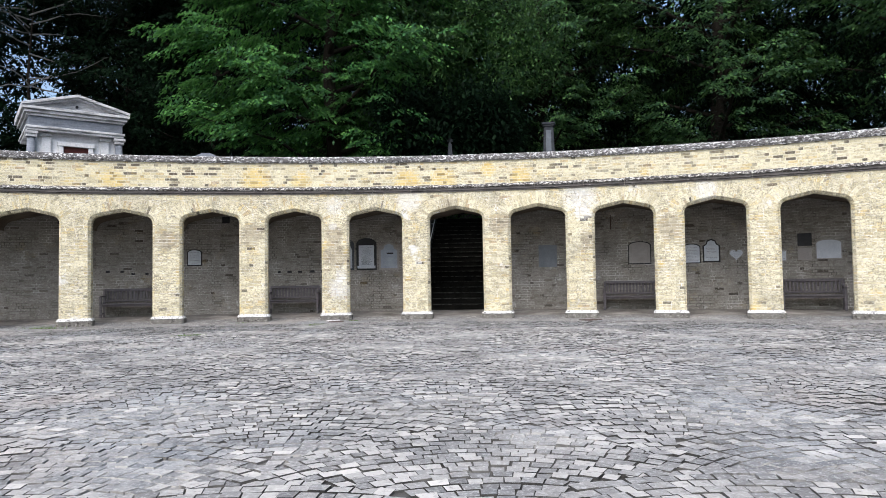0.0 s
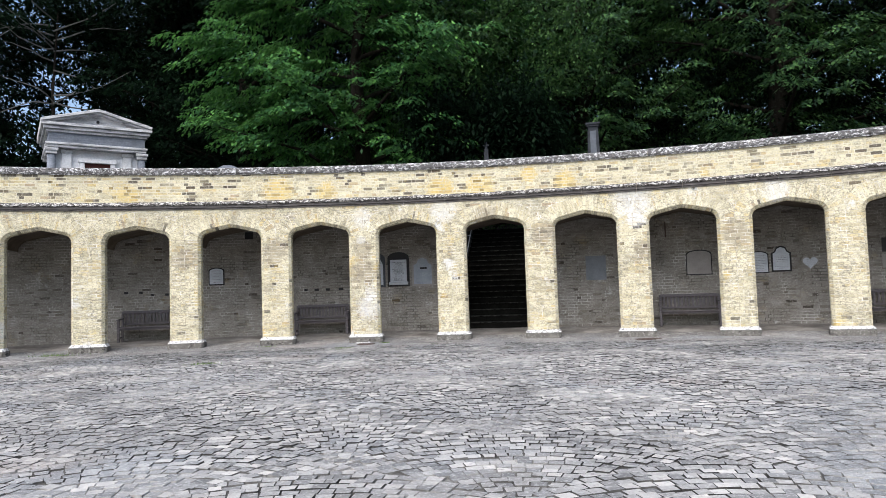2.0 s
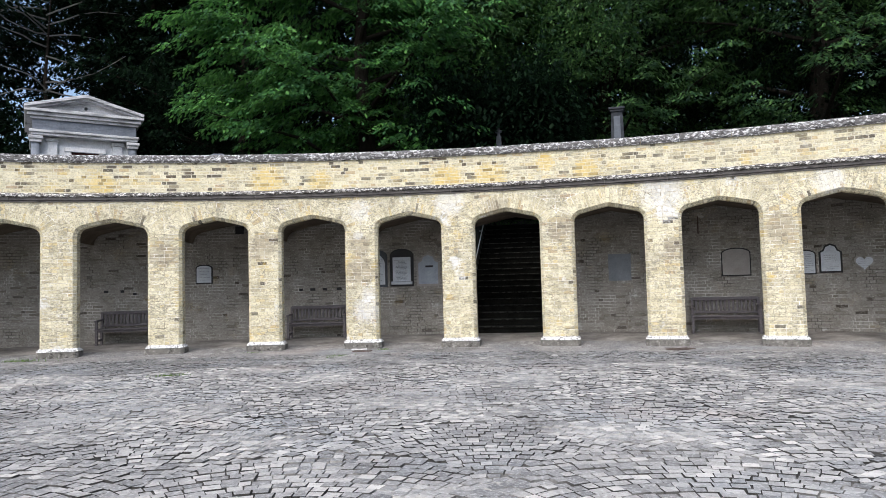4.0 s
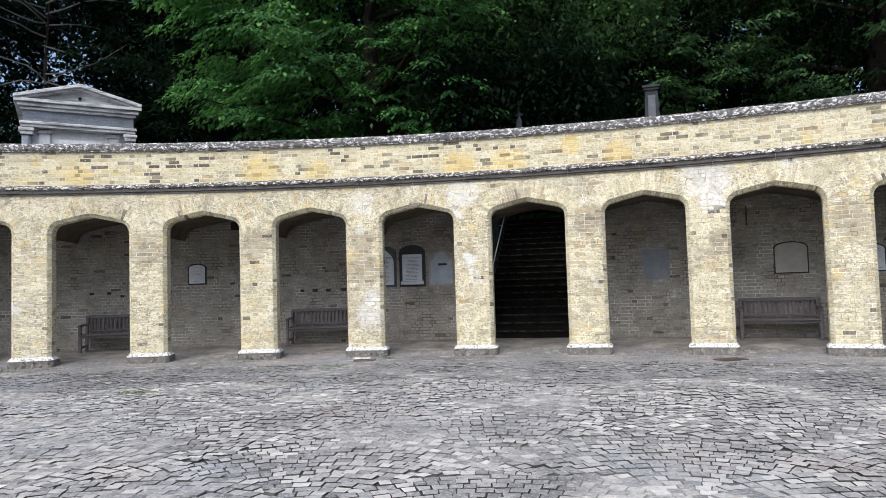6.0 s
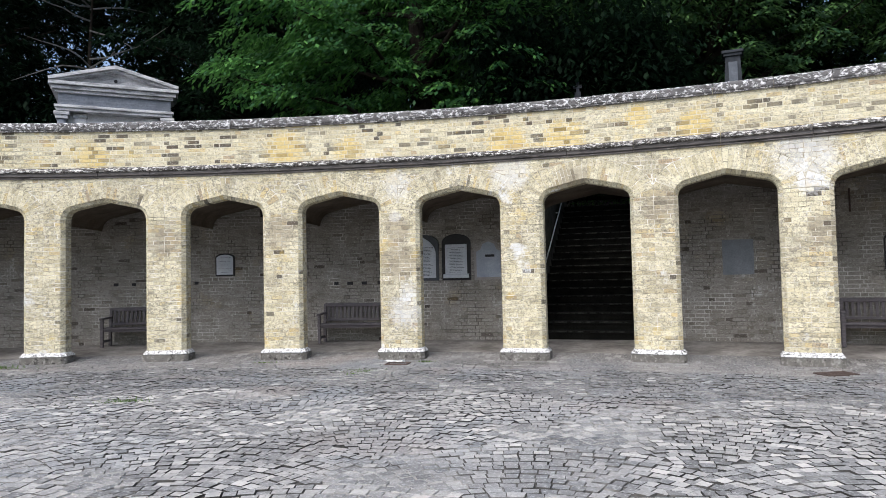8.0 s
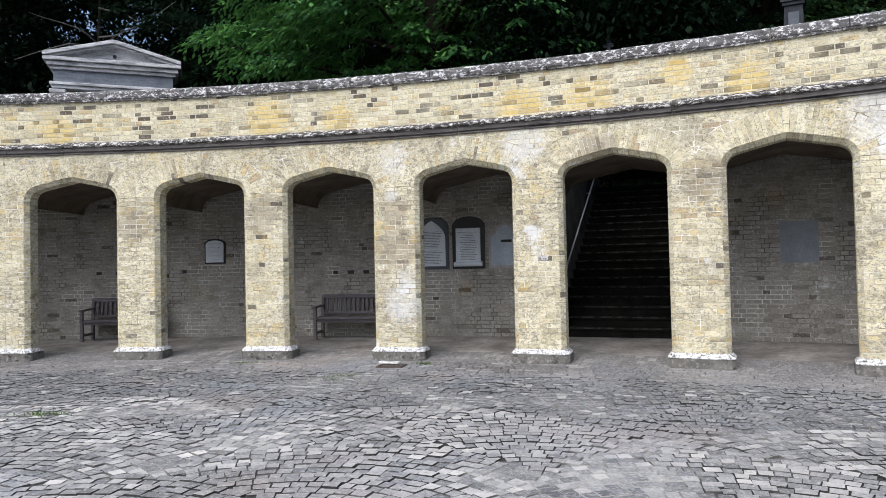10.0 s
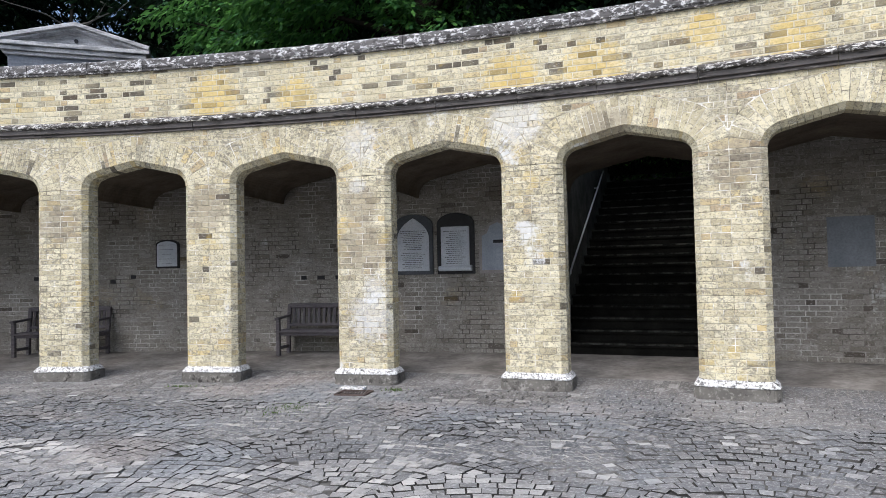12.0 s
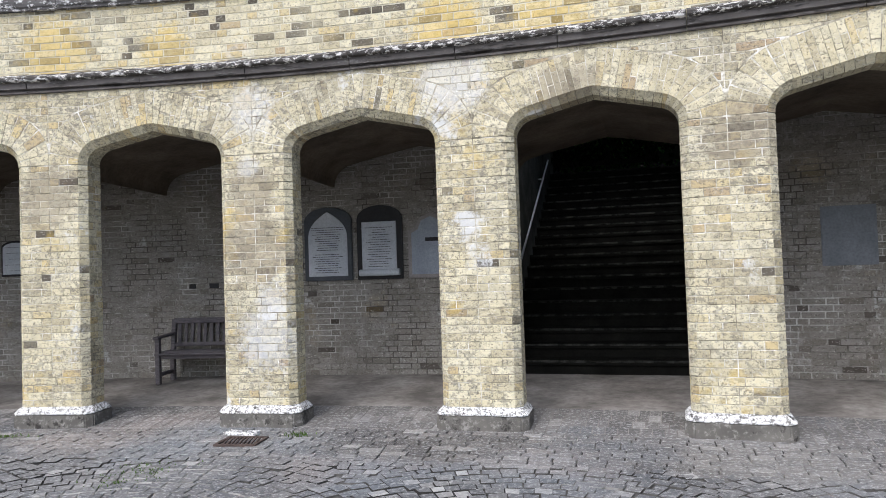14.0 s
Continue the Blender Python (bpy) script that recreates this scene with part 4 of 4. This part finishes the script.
# ---- benches ----
def bench():
    ob = tagged(new("bench"), "weathered grey wooden slatted bench with arms against the brick wall", "bench", "benches in the arcade")
    L, D = 1.5, 0.40
    for sx in (-1, 1):
        x = sx * (L / 2 - 0.035)
        part("front_leg", boxes("front_leg", M_WOOD, ((x, -D / 2, 0.30), (0.06, 0.06, 0.60))), ob)
        part("back_leg", boxes("back_leg", M_WOOD, ((x, D / 2 - 0.02, 0.21), (0.06, 0.06, 0.42)), ((x, D / 2 + 0.02, 0.60), (0.06, 0.055, 0.42), (-8, 0, 0))), ob)
        part("arm", boxes("arm", M_WOOD, ((x, -0.02, 0.61), (0.075, D + 0.10, 0.035), (3, 0, 0)), bevel=0.012), ob)
        part("side_rail", boxes("side_rail", M_WOOD, ((x, 0, 0.12), (0.035, D - 0.04, 0.05)), ((x, 0, 0.36), (0.035, D - 0.04, 0.07))), ob)
    for k in range(5):
        part("seat_slat", boxes("seat_slat", M_WOOD, ((0, -D / 2 - 0.01 + k * 0.088, 0.40 - 0.005 * abs(k - 2.5)), (L, 0.072, 0.025))), ob)
    part("apron", boxes("apron", M_WOOD, ((0, -D / 2 + 0.01, 0.355), (L - 0.1, 0.028, 0.065))), ob)
    part("top_rail", boxes("top_rail", M_WOOD, ((0, D / 2 + 0.045, 0.785), (L - 0.06, 0.045, 0.075), (-8, 0, 0)), bevel=0.012), ob)
    part("low_rail", boxes("low_rail", M_WOOD, ((0, D / 2 - 0.0, 0.47), (L - 0.1, 0.035, 0.05), (-8, 0, 0))), ob)
    n = 15
    for k in range(n):
        x = -L / 2 + 0.12 + (L - 0.24) * k / (n - 1)
        part("back_slat", boxes("back_slat", M_WOOD, ((x, D / 2 + 0.02, 0.62), (0.045, 0.018, 0.27), (-8, 0, 0)), bevel=0.004), ob)
    return ob


def floor_at(th, d):
    return at(th, d, floor_z(d))


first = bench()
first.matrix_basis = floor_at(bay_th(4) - 0.68, BACK - 0.33)
for i, dth in ((2, -0.5), (8, 0.25), (10, 0.1)):
    copy_thing(first, floor_at(bay_th(i) + dth, BACK - 0.33))


# ---- plaques ----
def outline(kind, w, h):
    if kind == "gothic":
        r = [(w / 2, 0), (w / 2, h * 0.58)]
        r += [(w / 2 * (1 - (k / 7) ** 2.2), h * 0.58 + h * 0.42 * (k / 7) ** 0.92) for k in range(1, 7)]
        return r + [(0, h)] + [(-x, z) for x, z in reversed(r)]
    if kind == "arched":
        r = [(w / 2, 0), (w / 2, h * 0.82)] + [(w / 2 * math.cos(t), h * 0.82 + h * 0.18 * math.sin(t)) for t in [math.pi / 2 * k / 6 for k in range(1, 6)]]
        return r + [(0, h)] + [(-x, z) for x, z in reversed(r)]
    if kind == "shoulder":
        r = [(w / 2, 0), (w / 2, h * 0.72), (w * 0.33, h * 0.78), (w * 0.24, h * 0.93)]
        return r + [(0, h)] + [(-x, z) for x, z in reversed(r)]
    if kind == "heart":
        pts = []
        for k in range(28):
            t = 2 * math.pi * k / 28 + math.pi
            pts.append((16 * math.sin(t) ** 3 / 33 * w, (13 * math.cos(t) - 5 * math.cos(2 * t) - 2 * math.cos(3 * t) - math.cos(4 * t) + 17) / 29 * h))
        return pts
    return [(w / 2, 0), (w / 2, h), (-w / 2, h), (-w / 2, 0)]


def slab(name, pts, y0, y1, mat, bevel=0.006):
    bm = bmesh.new()
    f = bm.faces.new([bm.verts.new((x, y1, z)) for x, z in pts])
    r = bmesh.ops.extrude_face_region(bm, geom=[f])
    for v in r["geom"]:
        if isinstance(v, bmesh.types.BMVert):
            v.co.y = y0
    bmesh.ops.recalc_face_normals(bm, faces=bm.faces)
    if bevel:
        bmesh.ops.bevel(bm, geom=[e for e in bm.edges if all(abs(v.co.y - y0) < 1e-5 for v in e.verts)], offset=bevel, segments=2, affect="EDGES")
    return bm_mesh(name, bm, mat)


def plaque(th, z0, w, h, kind, label, mat, frame_mat=None, lines=0, rim=0.045, ink=None, top_frac=0.75, depth=0.04, back_kind=""):
    """A wall tablet: back slab, face and rows of small cut lettering."""
    ob = tagged(new("plaque"), label, "memorial plaque")
    ob.matrix_basis = at(th, BACK, z0)
    y = 0.0
    if frame_mat:
        part("back_slab", slab("back_slab", outline(back_kind or kind, w, h), -depth, 0.004, frame_mat, 0.01), ob)
        part("face", slab("face", [(x * (w - 2 * rim) / w, rim + z * (h - 2 * rim) / h) for x, z in outline(kind, w, h)], -depth - 0.012, -depth + 0.004, mat, 0.004), ob)
        y = -depth - 0.012
    else:
        part("face", slab("face", outline(kind, w, h), -depth, 0.004, mat, 0.008), ob)
        y = -depth
    rnd = random.Random(int(th * 100))
    items = []
    for k in range(lines):
        z = rim + 0.05 + (h * top_frac - 0.05) * k / max(lines - 1, 1)
        half = (w / 2 - rim) * rnd.uniform(0.45, 0.85)
        if rnd.random() < 0.12:
            continue
        x = -half
        while x < half - 0.02:
            e = min(x + rnd.uniform(0.015, 0.055), half)
            items.append((((x + e) / 2, y - 0.0008, z), (e - x, 0.002, h * 0.009)))
            x = e + 0.009
    if items:
        part("lettering", boxes("lettering", ink or M_INK, *items, bevel=0), ob, kind="stuff")
    return ob


M_PANEL = plain("dusty blue-grey panel", ((0.3, (0.17, 0.19, 0.215)), (0.7, (0.26, 0.28, 0.31))), 3, 40)
plaque(0.50, 1.37, 0.66, 0.98, "gothic", "pointed white marble tablet with dark lettering on a slate back", M_MARBLE, M_SLATE_BLUE, 21, 0.06, top_frac=0.66, back_kind="arched")
scroll = plaque(1.88, 1.37, 0.62, 0.98, "arched", "black slate tablet carrying a pale marble scroll of lettering", M_SLATE, None, 0, 0.03)
part("scroll", boxes("scroll", M_MARBLE, ((0, -0.055, 0.41), (0.47, 0.03, 0.70)), bevel=0.01), scroll, "pale marble scroll")
bm = bmesh.new()
bmesh.ops.create_cone(bm, cap_ends=True, segments=14, radius1=0.045, radius2=0.045, depth=0.54)
bmesh.ops.transform(bm, matrix=pose(0, -0.07, 0.09, 0, 90, 0), verts=bm.verts)
part("scroll_roll", bm_mesh("scroll_roll", bm, M_MARBLE, False), scroll, "rolled end of the marble scroll")
rs = random.Random(5)
words = []
for k in range(17):
    x, half = -rs.uniform(0.08, 0.19), 0
    end = -x
    while x < end - 0.01:
        e = min(x + rs.uniform(0.015, 0.05), end)
        words.append((((x + e) / 2, -0.071, 0.17 + 0.032 * k), (e - x, 0.002, 0.008)))
        x = e + 0.009
part("lettering", boxes("lettering", M_INK, *words, bevel=0), scroll, kind="stuff")
grey = plaque(3.22, 1.37, 0.61, 0.85, "shoulder", "blue-grey stone tablet in a pale frame with a small metal strip", M_MARBLE_BLUE, M_SANDSTONE, 0, 0.05)
part("strip", boxes("strip", M_SLATE, ((0.03, -0.055, 0.50), (0.20, 0.006, 0.05)), bevel=0.001), grey, "dark strip")
plaque(-8.09, 1.57, 0.43, 0.50, "arched", "small arched white marble tablet with a dark rim", M_MARBLE, M_SLATE, 5, 0.03)
plaque(12.57, 1.37, 0.54, 0.66, "rect", "plain bluish grey stone panel set in the brick wall", M_PANEL, None, 0, depth=0.02)
plaque(17.70, 1.41, 0.64, 0.66, "arched", "plain grey stone tablet with a low arched head", M_SANDSTONE, M_SLATE, 0, 0.025)
plaque(20.45, 1.40, 0.48, 0.56, "arched", "white marble tablet with blue-grey lettering", M_MARBLE, M_SLATE, 10, 0.025)
plaque(21.47, 1.42, 0.46, 0.66, "shoulder", "white marble tablet with a pointed head and black border", M_MARBLE, M_SLATE, 9, 0.04, top_frac=0.6)
plaque(22.72, 1.43, 0.40, 0.35, "heart", "heart-shaped pale marble tablet with lettering", M_MARBLE, M_SANDSTONE, 5, 0.03, top_frac=0.7)
plaque(26.01, 1.81, 0.34, 0.34, "rect", "square black slate tablet", M_SLATE, None, 0, depth=0.025)
plaque(26.0, 1.43, 0.34, 0.32, "rect", "small plain grey stone tablet", M_SANDSTONE, M_SANDSTONE, 0, 0.02, depth=0.02)
plaque(25.02, 1.40, 0.16, 0.32, "rect", "narrow framed white tablet", M_MARBLE, M_SANDSTONE, 3, 0.03)
relief = plaque(27.09, 1.44, 0.62, 0.54, "arched", "mottled marble tablet with worn carving", M_MARBLE, M_SANDSTONE, 0, 0.025)
for i, dth, z in ((3, -0.02, 2.95), (1, 0.55, 2.92)):
    v = tagged(new("wall_vent"), "black square vent hole high in the back wall", "vent")
    v.matrix_basis = at(bay_th(i) + dth, BACK, z)
    part("grille", boxes("grille", M_SLATE, ((0, -0.01, 0), (0.22, 0.03, 0.20)), bevel=0.004), v)

pipe = tagged(new("wall_conduit"), "thin dark conduit pipe fixed high on the back wall", "pipe")
pipe.matrix_basis = at(16.15, BACK - 0.02, 2.45)
part("tube", boxes("tube", M_IRON, ((0, 0, 0.2), (0.03, 0.03, 0.42)), bevel=0.01), pipe)

# ---- stair rail ----
rail = tagged(new("handrail"), "pale galvanised tube handrail rising beside the dark steps", "handrail")
rail.matrix_basis = ST
rv, rf = [], []
p0, p1 = Vector((-1.28, BACK + 0.1, 1.06)), Vector((-1.28, BACK + 0.1 + GOING * 14.2, 1.06 + RISE * 14.2))
tube(rv, rf, [p0 + Vector((0, 0, -0.85)), p0 + Vector((0, 0, -0.02)), p0 + Vector((0, 0.03, 0.02)), p1], [0.017] * 4, 8)
part("tube", mesh("tube", rv, rf, M_RAIL, True), rail)
for k in (2, 12):
    q = Vector((-1.28, BACK + 0.1 + GOING * k, 1.06 + RISE * k))
    v, f = [], []
    tube(v, f, [q, q + Vector((0, 0, -0.06)), q + Vector((-0.11, 0, -0.06))], [0.012] * 3, 8)
    part("bracket", mesh("bracket", v, f, M_RAIL, True), rail)


# ---- tomb and monuments on the terrace ----
def triangle_slab(name, half, z0, z1, y0, y1, mat, bevel=0.0):
    return slab(name, [(half, z0), (0, z1), (-half, z0)], y0, y1, mat, bevel)


tomb = tagged(new("mausoleum"), "grey stone classical mausoleum with a pediment, columns and a red door", "mausoleum")
tomb.matrix_basis = Matrix.Translation((-12.42, 24.29, 3.6)) @ Matrix.Rotation(radians(34), 4, "Z") @ Matrix.Diagonal((0.95, 0.95, 1.0, 1.0))
part("body", boxes("body", M_TOMB_WHITE, ((0, 1.75, 1.4), (2.7, 3.0, 2.8))), tomb)
part("step", boxes("step", M_TOMB, ((0, 1.45, 0.08), (3.6, 3.6, 0.36)), bevel=0.02), tomb)
for x in (-1.46, 1.46):
    bm = bmesh.new()
    bmesh.ops.create_cone(bm, cap_ends=True, segments=20, radius1=0.16, radius2=0.135, depth=2.3)
    bmesh.ops.transform(bm, matrix=pose(x, 0.12, 1.4), verts=bm.verts)
    col = part("column", bm_mesh("column", bm, M_TOMB_DARK, True), tomb, "blue-grey round column")
    part("capital", boxes("capital", M_TOMB, ((x, 0.12, 2.72), (0.42, 0.42, 0.10)), ((x, 0.12, 2.62), (0.34, 0.34, 0.12)), bevel=0.02), col, "pale moulded capital")
for x in (-0.98, 0.98):
    p = part("pilaster", boxes("pilaster", M_TOMB_WHITE, ((x, 0.22, 1.4), (0.30, 0.12, 2.5)), bevel=0.008), tomb)
    part("capital", boxes("capital", M_TOMB, ((x, 0.2, 2.70), (0.40, 0.20, 0.12)), bevel=0.02), p)
part("architrave", boxes("architrave", M_TOMB, ((0, 1.5, 2.83), (3.2, 3.2, 0.10)), ((0, 1.5, 2.91), (3.3, 3.3, 0.08)), bevel=0.012), tomb)
part("frieze", boxes("frieze", M_TOMB_DARK, ((0, 1.5, 3.12), (3.12, 3.12, 0.36)), bevel=0.008), tomb, "blue-grey plain frieze")
part("cornice", boxes("cornice", M_TOMB, ((0, 1.5, 3.33), (3.26, 3.26, 0.09)), ((0, 1.5, 3.43), (3.42, 3.42, 0.11)), ((0, 1.5, 3.54), (3.58, 3.58, 0.10)), bevel=0.014), tomb)
part("tympanum", triangle_slab("tympanum", 1.66, 3.58, 4.06, 0.02, 3.1, M_TOMB), tomb)
for sx in (-1, 1):
    ang = math.degrees(math.atan2(0.46, 1.78))
    L = math.hypot(0.46, 1.8)
    part("raking_cornice", boxes("raking_cornice", M_TOMB, ((sx * 0.89, 1.5, 3.875), (L, 3.62, 0.10), (0, sx * ang, 0)), ((sx * 0.88, 1.5, 3.80), (L, 3.46, 0.07), (0, sx * ang, 0)), bevel=0.012), tomb)
bm = bmesh.new()
bmesh.ops.create_cone(bm, cap_ends=True, segments=16, radius1=0.05, radius2=0.05, depth=0.06)
bmesh.ops.transform(bm, matrix=pose(0, 0.01, 3.76, 90, 0, 0), verts=bm.verts)
part("roundel", bm_mesh("roundel", bm, M_SLATE), tomb, "small dark round hole in the pediment")
part("door_frame", boxes("door_frame", M_TOMB_WHITE, ((-0.5, 0.2, 1.2), (0.16, 0.16, 2.3)), ((0.5, 0.2, 1.2), (0.16, 0.16, 2.3)), ((0, 0.19, 2.42), (1.24, 0.20, 0.14)), bevel=0.012), tomb, "pale stone door surround")
part("door", boxes("door", M_RED, ((0, 0.24, 1.25), (0.84, 0.06, 2.2)), bevel=0.006), tomb, "dark red door")

M_SLATE_PALE = plain("weathered slate", ((0.3, (0.07, 0.08, 0.095)), (0.7, (0.14, 0.155, 0.18))), 5, 40)
ped = tagged(new("pedestal_monument"), "dark granite tapered pedestal with a moulded cap behind the coping", "monument")
ped.matrix_basis = pose(3.93, 21.54, 3.6, 0, 0, -13)


def taper(name, w0, w1, z0, z1, mat):
    return prism(name, [(-w0, -w0), (w0, -w0), (w0, w0), (-w0, w0)], z0, [(-w1, -w1), (w1, -w1), (w1, w1), (-w1, w1)], z1, mat)


part("shaft", taper("shaft", 0.22, 0.145, 0.5, 2.30, M_OBELISK_SHADED), ped)
part("panel", boxes("panel", M_SLATE_PALE, ((0, -0.175, 1.75), (0.17, 0.03, 0.85), (-2.4, 0, 0)), bevel=0.004), ped, "paler inset panel")
part("cap", boxes("cap", M_OBELISK_SHADED, ((0, 0, 2.33), (0.36, 0.36, 0.06)), ((0, 0, 2.39), (0.42, 0.42, 0.06)), bevel=0.01), ped)
part("base", boxes("base", M_OBELISK_SHADED, ((0, 0, 0.25), (0.62, 0.62, 0.56)), bevel=0.02), ped)

cross = tagged(new("grave_cross"), "small dark weathered stone cross on a slim shaft behind the coping", "grave marker")
cross.matrix_basis = pose(0.72, 21.2, 3.6, 0, 0, -7)
part("shaft", taper("shaft", 0.11, 0.06, 0.0, 1.7, M_OBELISK_SHADED), cross)
part("head", boxes("head", M_OBELISK_SHADED, ((0, 0, 1.78), (0.07, 0.07, 0.32)), ((0, 0, 1.82), (0.18, 0.065, 0.07)), bevel=0.01), cross)
chest = tagged(new("chest_tomb"), "grey stone chest tomb with a shallow coped lid", "tomb")
chest.matrix_basis = pose(-6.9, 21.3, 3.6, 0, 0, 8)
part("chest", boxes("chest", M_SANDSTONE, ((0, 0.6, 0.6), (0.62, 1.5, 1.3)), bevel=0.015), chest)
part("lid", slab("lid", [(0.37, 1.25), (0.37, 1.36), (0.12, 1.48), (-0.12, 1.48), (-0.37, 1.36), (-0.37, 1.25)], -0.25, 1.45, M_TOMB_DARK, 0.012), chest)

# ---- drains, loose stones, weeds ----
def drain(x, y, rz, w, label):
    ob = tagged(new("drain_grating"), label, "drain")
    ob.matrix_basis = pose(x, y, 0.0, 0, 0, rz)
    part("frame", boxes("frame", M_IRON, ((0, -0.14, 0.006), (w, 0.03, 0.02)), ((0, 0.14, 0.006), (w, 0.03, 0.02)), ((-w / 2, 0, 0.006), (0.03, 0.3, 0.02)), ((w / 2, 0, 0.006), (0.03, 0.3, 0.02)), bevel=0.003), ob)
    part("pit", boxes("pit", M_SLATE, ((0, 0, -0.012), (w - 0.02, 0.27, 0.012)), bevel=0), ob)
    n = int(w / 0.035)
    for k in range(1, n):
        part("bar", boxes("bar", M_IRON, ((-w / 2 + w * k / n, 0, 0.005), (0.014, 0.26, 0.016), (0, 0, 12)), bevel=0), ob)
    return ob


drain(-2.48, 17.80, 0, 0.36, "rusty iron drain grating sunk in the paving")
drain(3.95, 16.75, 20, 0.45, "rusty iron drain cover in a dip of the paving")
chip = tagged(new("loose_stone", rough(boxes("loose_stone", M_PLINTH_TOP, ((0, 0, 0.008), (0.33, 0.12, 0.04)), bevel=0.012), 0.012, 4)), "broken whitened stone lying beside the drain", "stone")
chip.matrix_basis = pose(-2.60, 18.07, 0.0, 0, 0, -8)


def weeds(x, y, rx, ry, n, seed, h=0.05):
    rng = np.random.default_rng(seed)
    p = np.c_[x + rng.normal(0, rx, n), y + rng.normal(0, ry, n), np.zeros(n)]
    a = rng.uniform(0, 6.28, n)
    d = np.c_[np.cos(a) * 0.5, np.sin(a) * 0.5, rng.uniform(0.4, 1.0, n)] * (h * rng.uniform(0.4, 1.2, n))[:, None]
    sd = np.c_[-np.sin(a), np.cos(a), 0 * a] * 0.006
    v = np.stack([p - sd, p + sd, p + d + sd * 0.4, p + d - sd * 0.4], 1).reshape(-1, 3)
    return tagged(new("weeds", leaf_object("weeds", v, np.arange(4 * n).reshape(-1, 4), M_GRASS)), "green weeds growing in the joints of the paving", "weeds", kind="stuff")


weeds(-5.05, 14.25, 0.16, 0.10, 160, 1, 0.03)
weeds(-2.85, 16.85, 0.14, 0.18, 200, 2, 0.022)
weeds(-9.6, 17.1, 0.25, 0.08, 160, 3, 0.07)
weeds(-2.05, 18.05, 0.07, 0.04, 60, 4, 0.035)
weeds(-4.9, 17.95, 0.12, 0.04, 60, 5, 0.03)
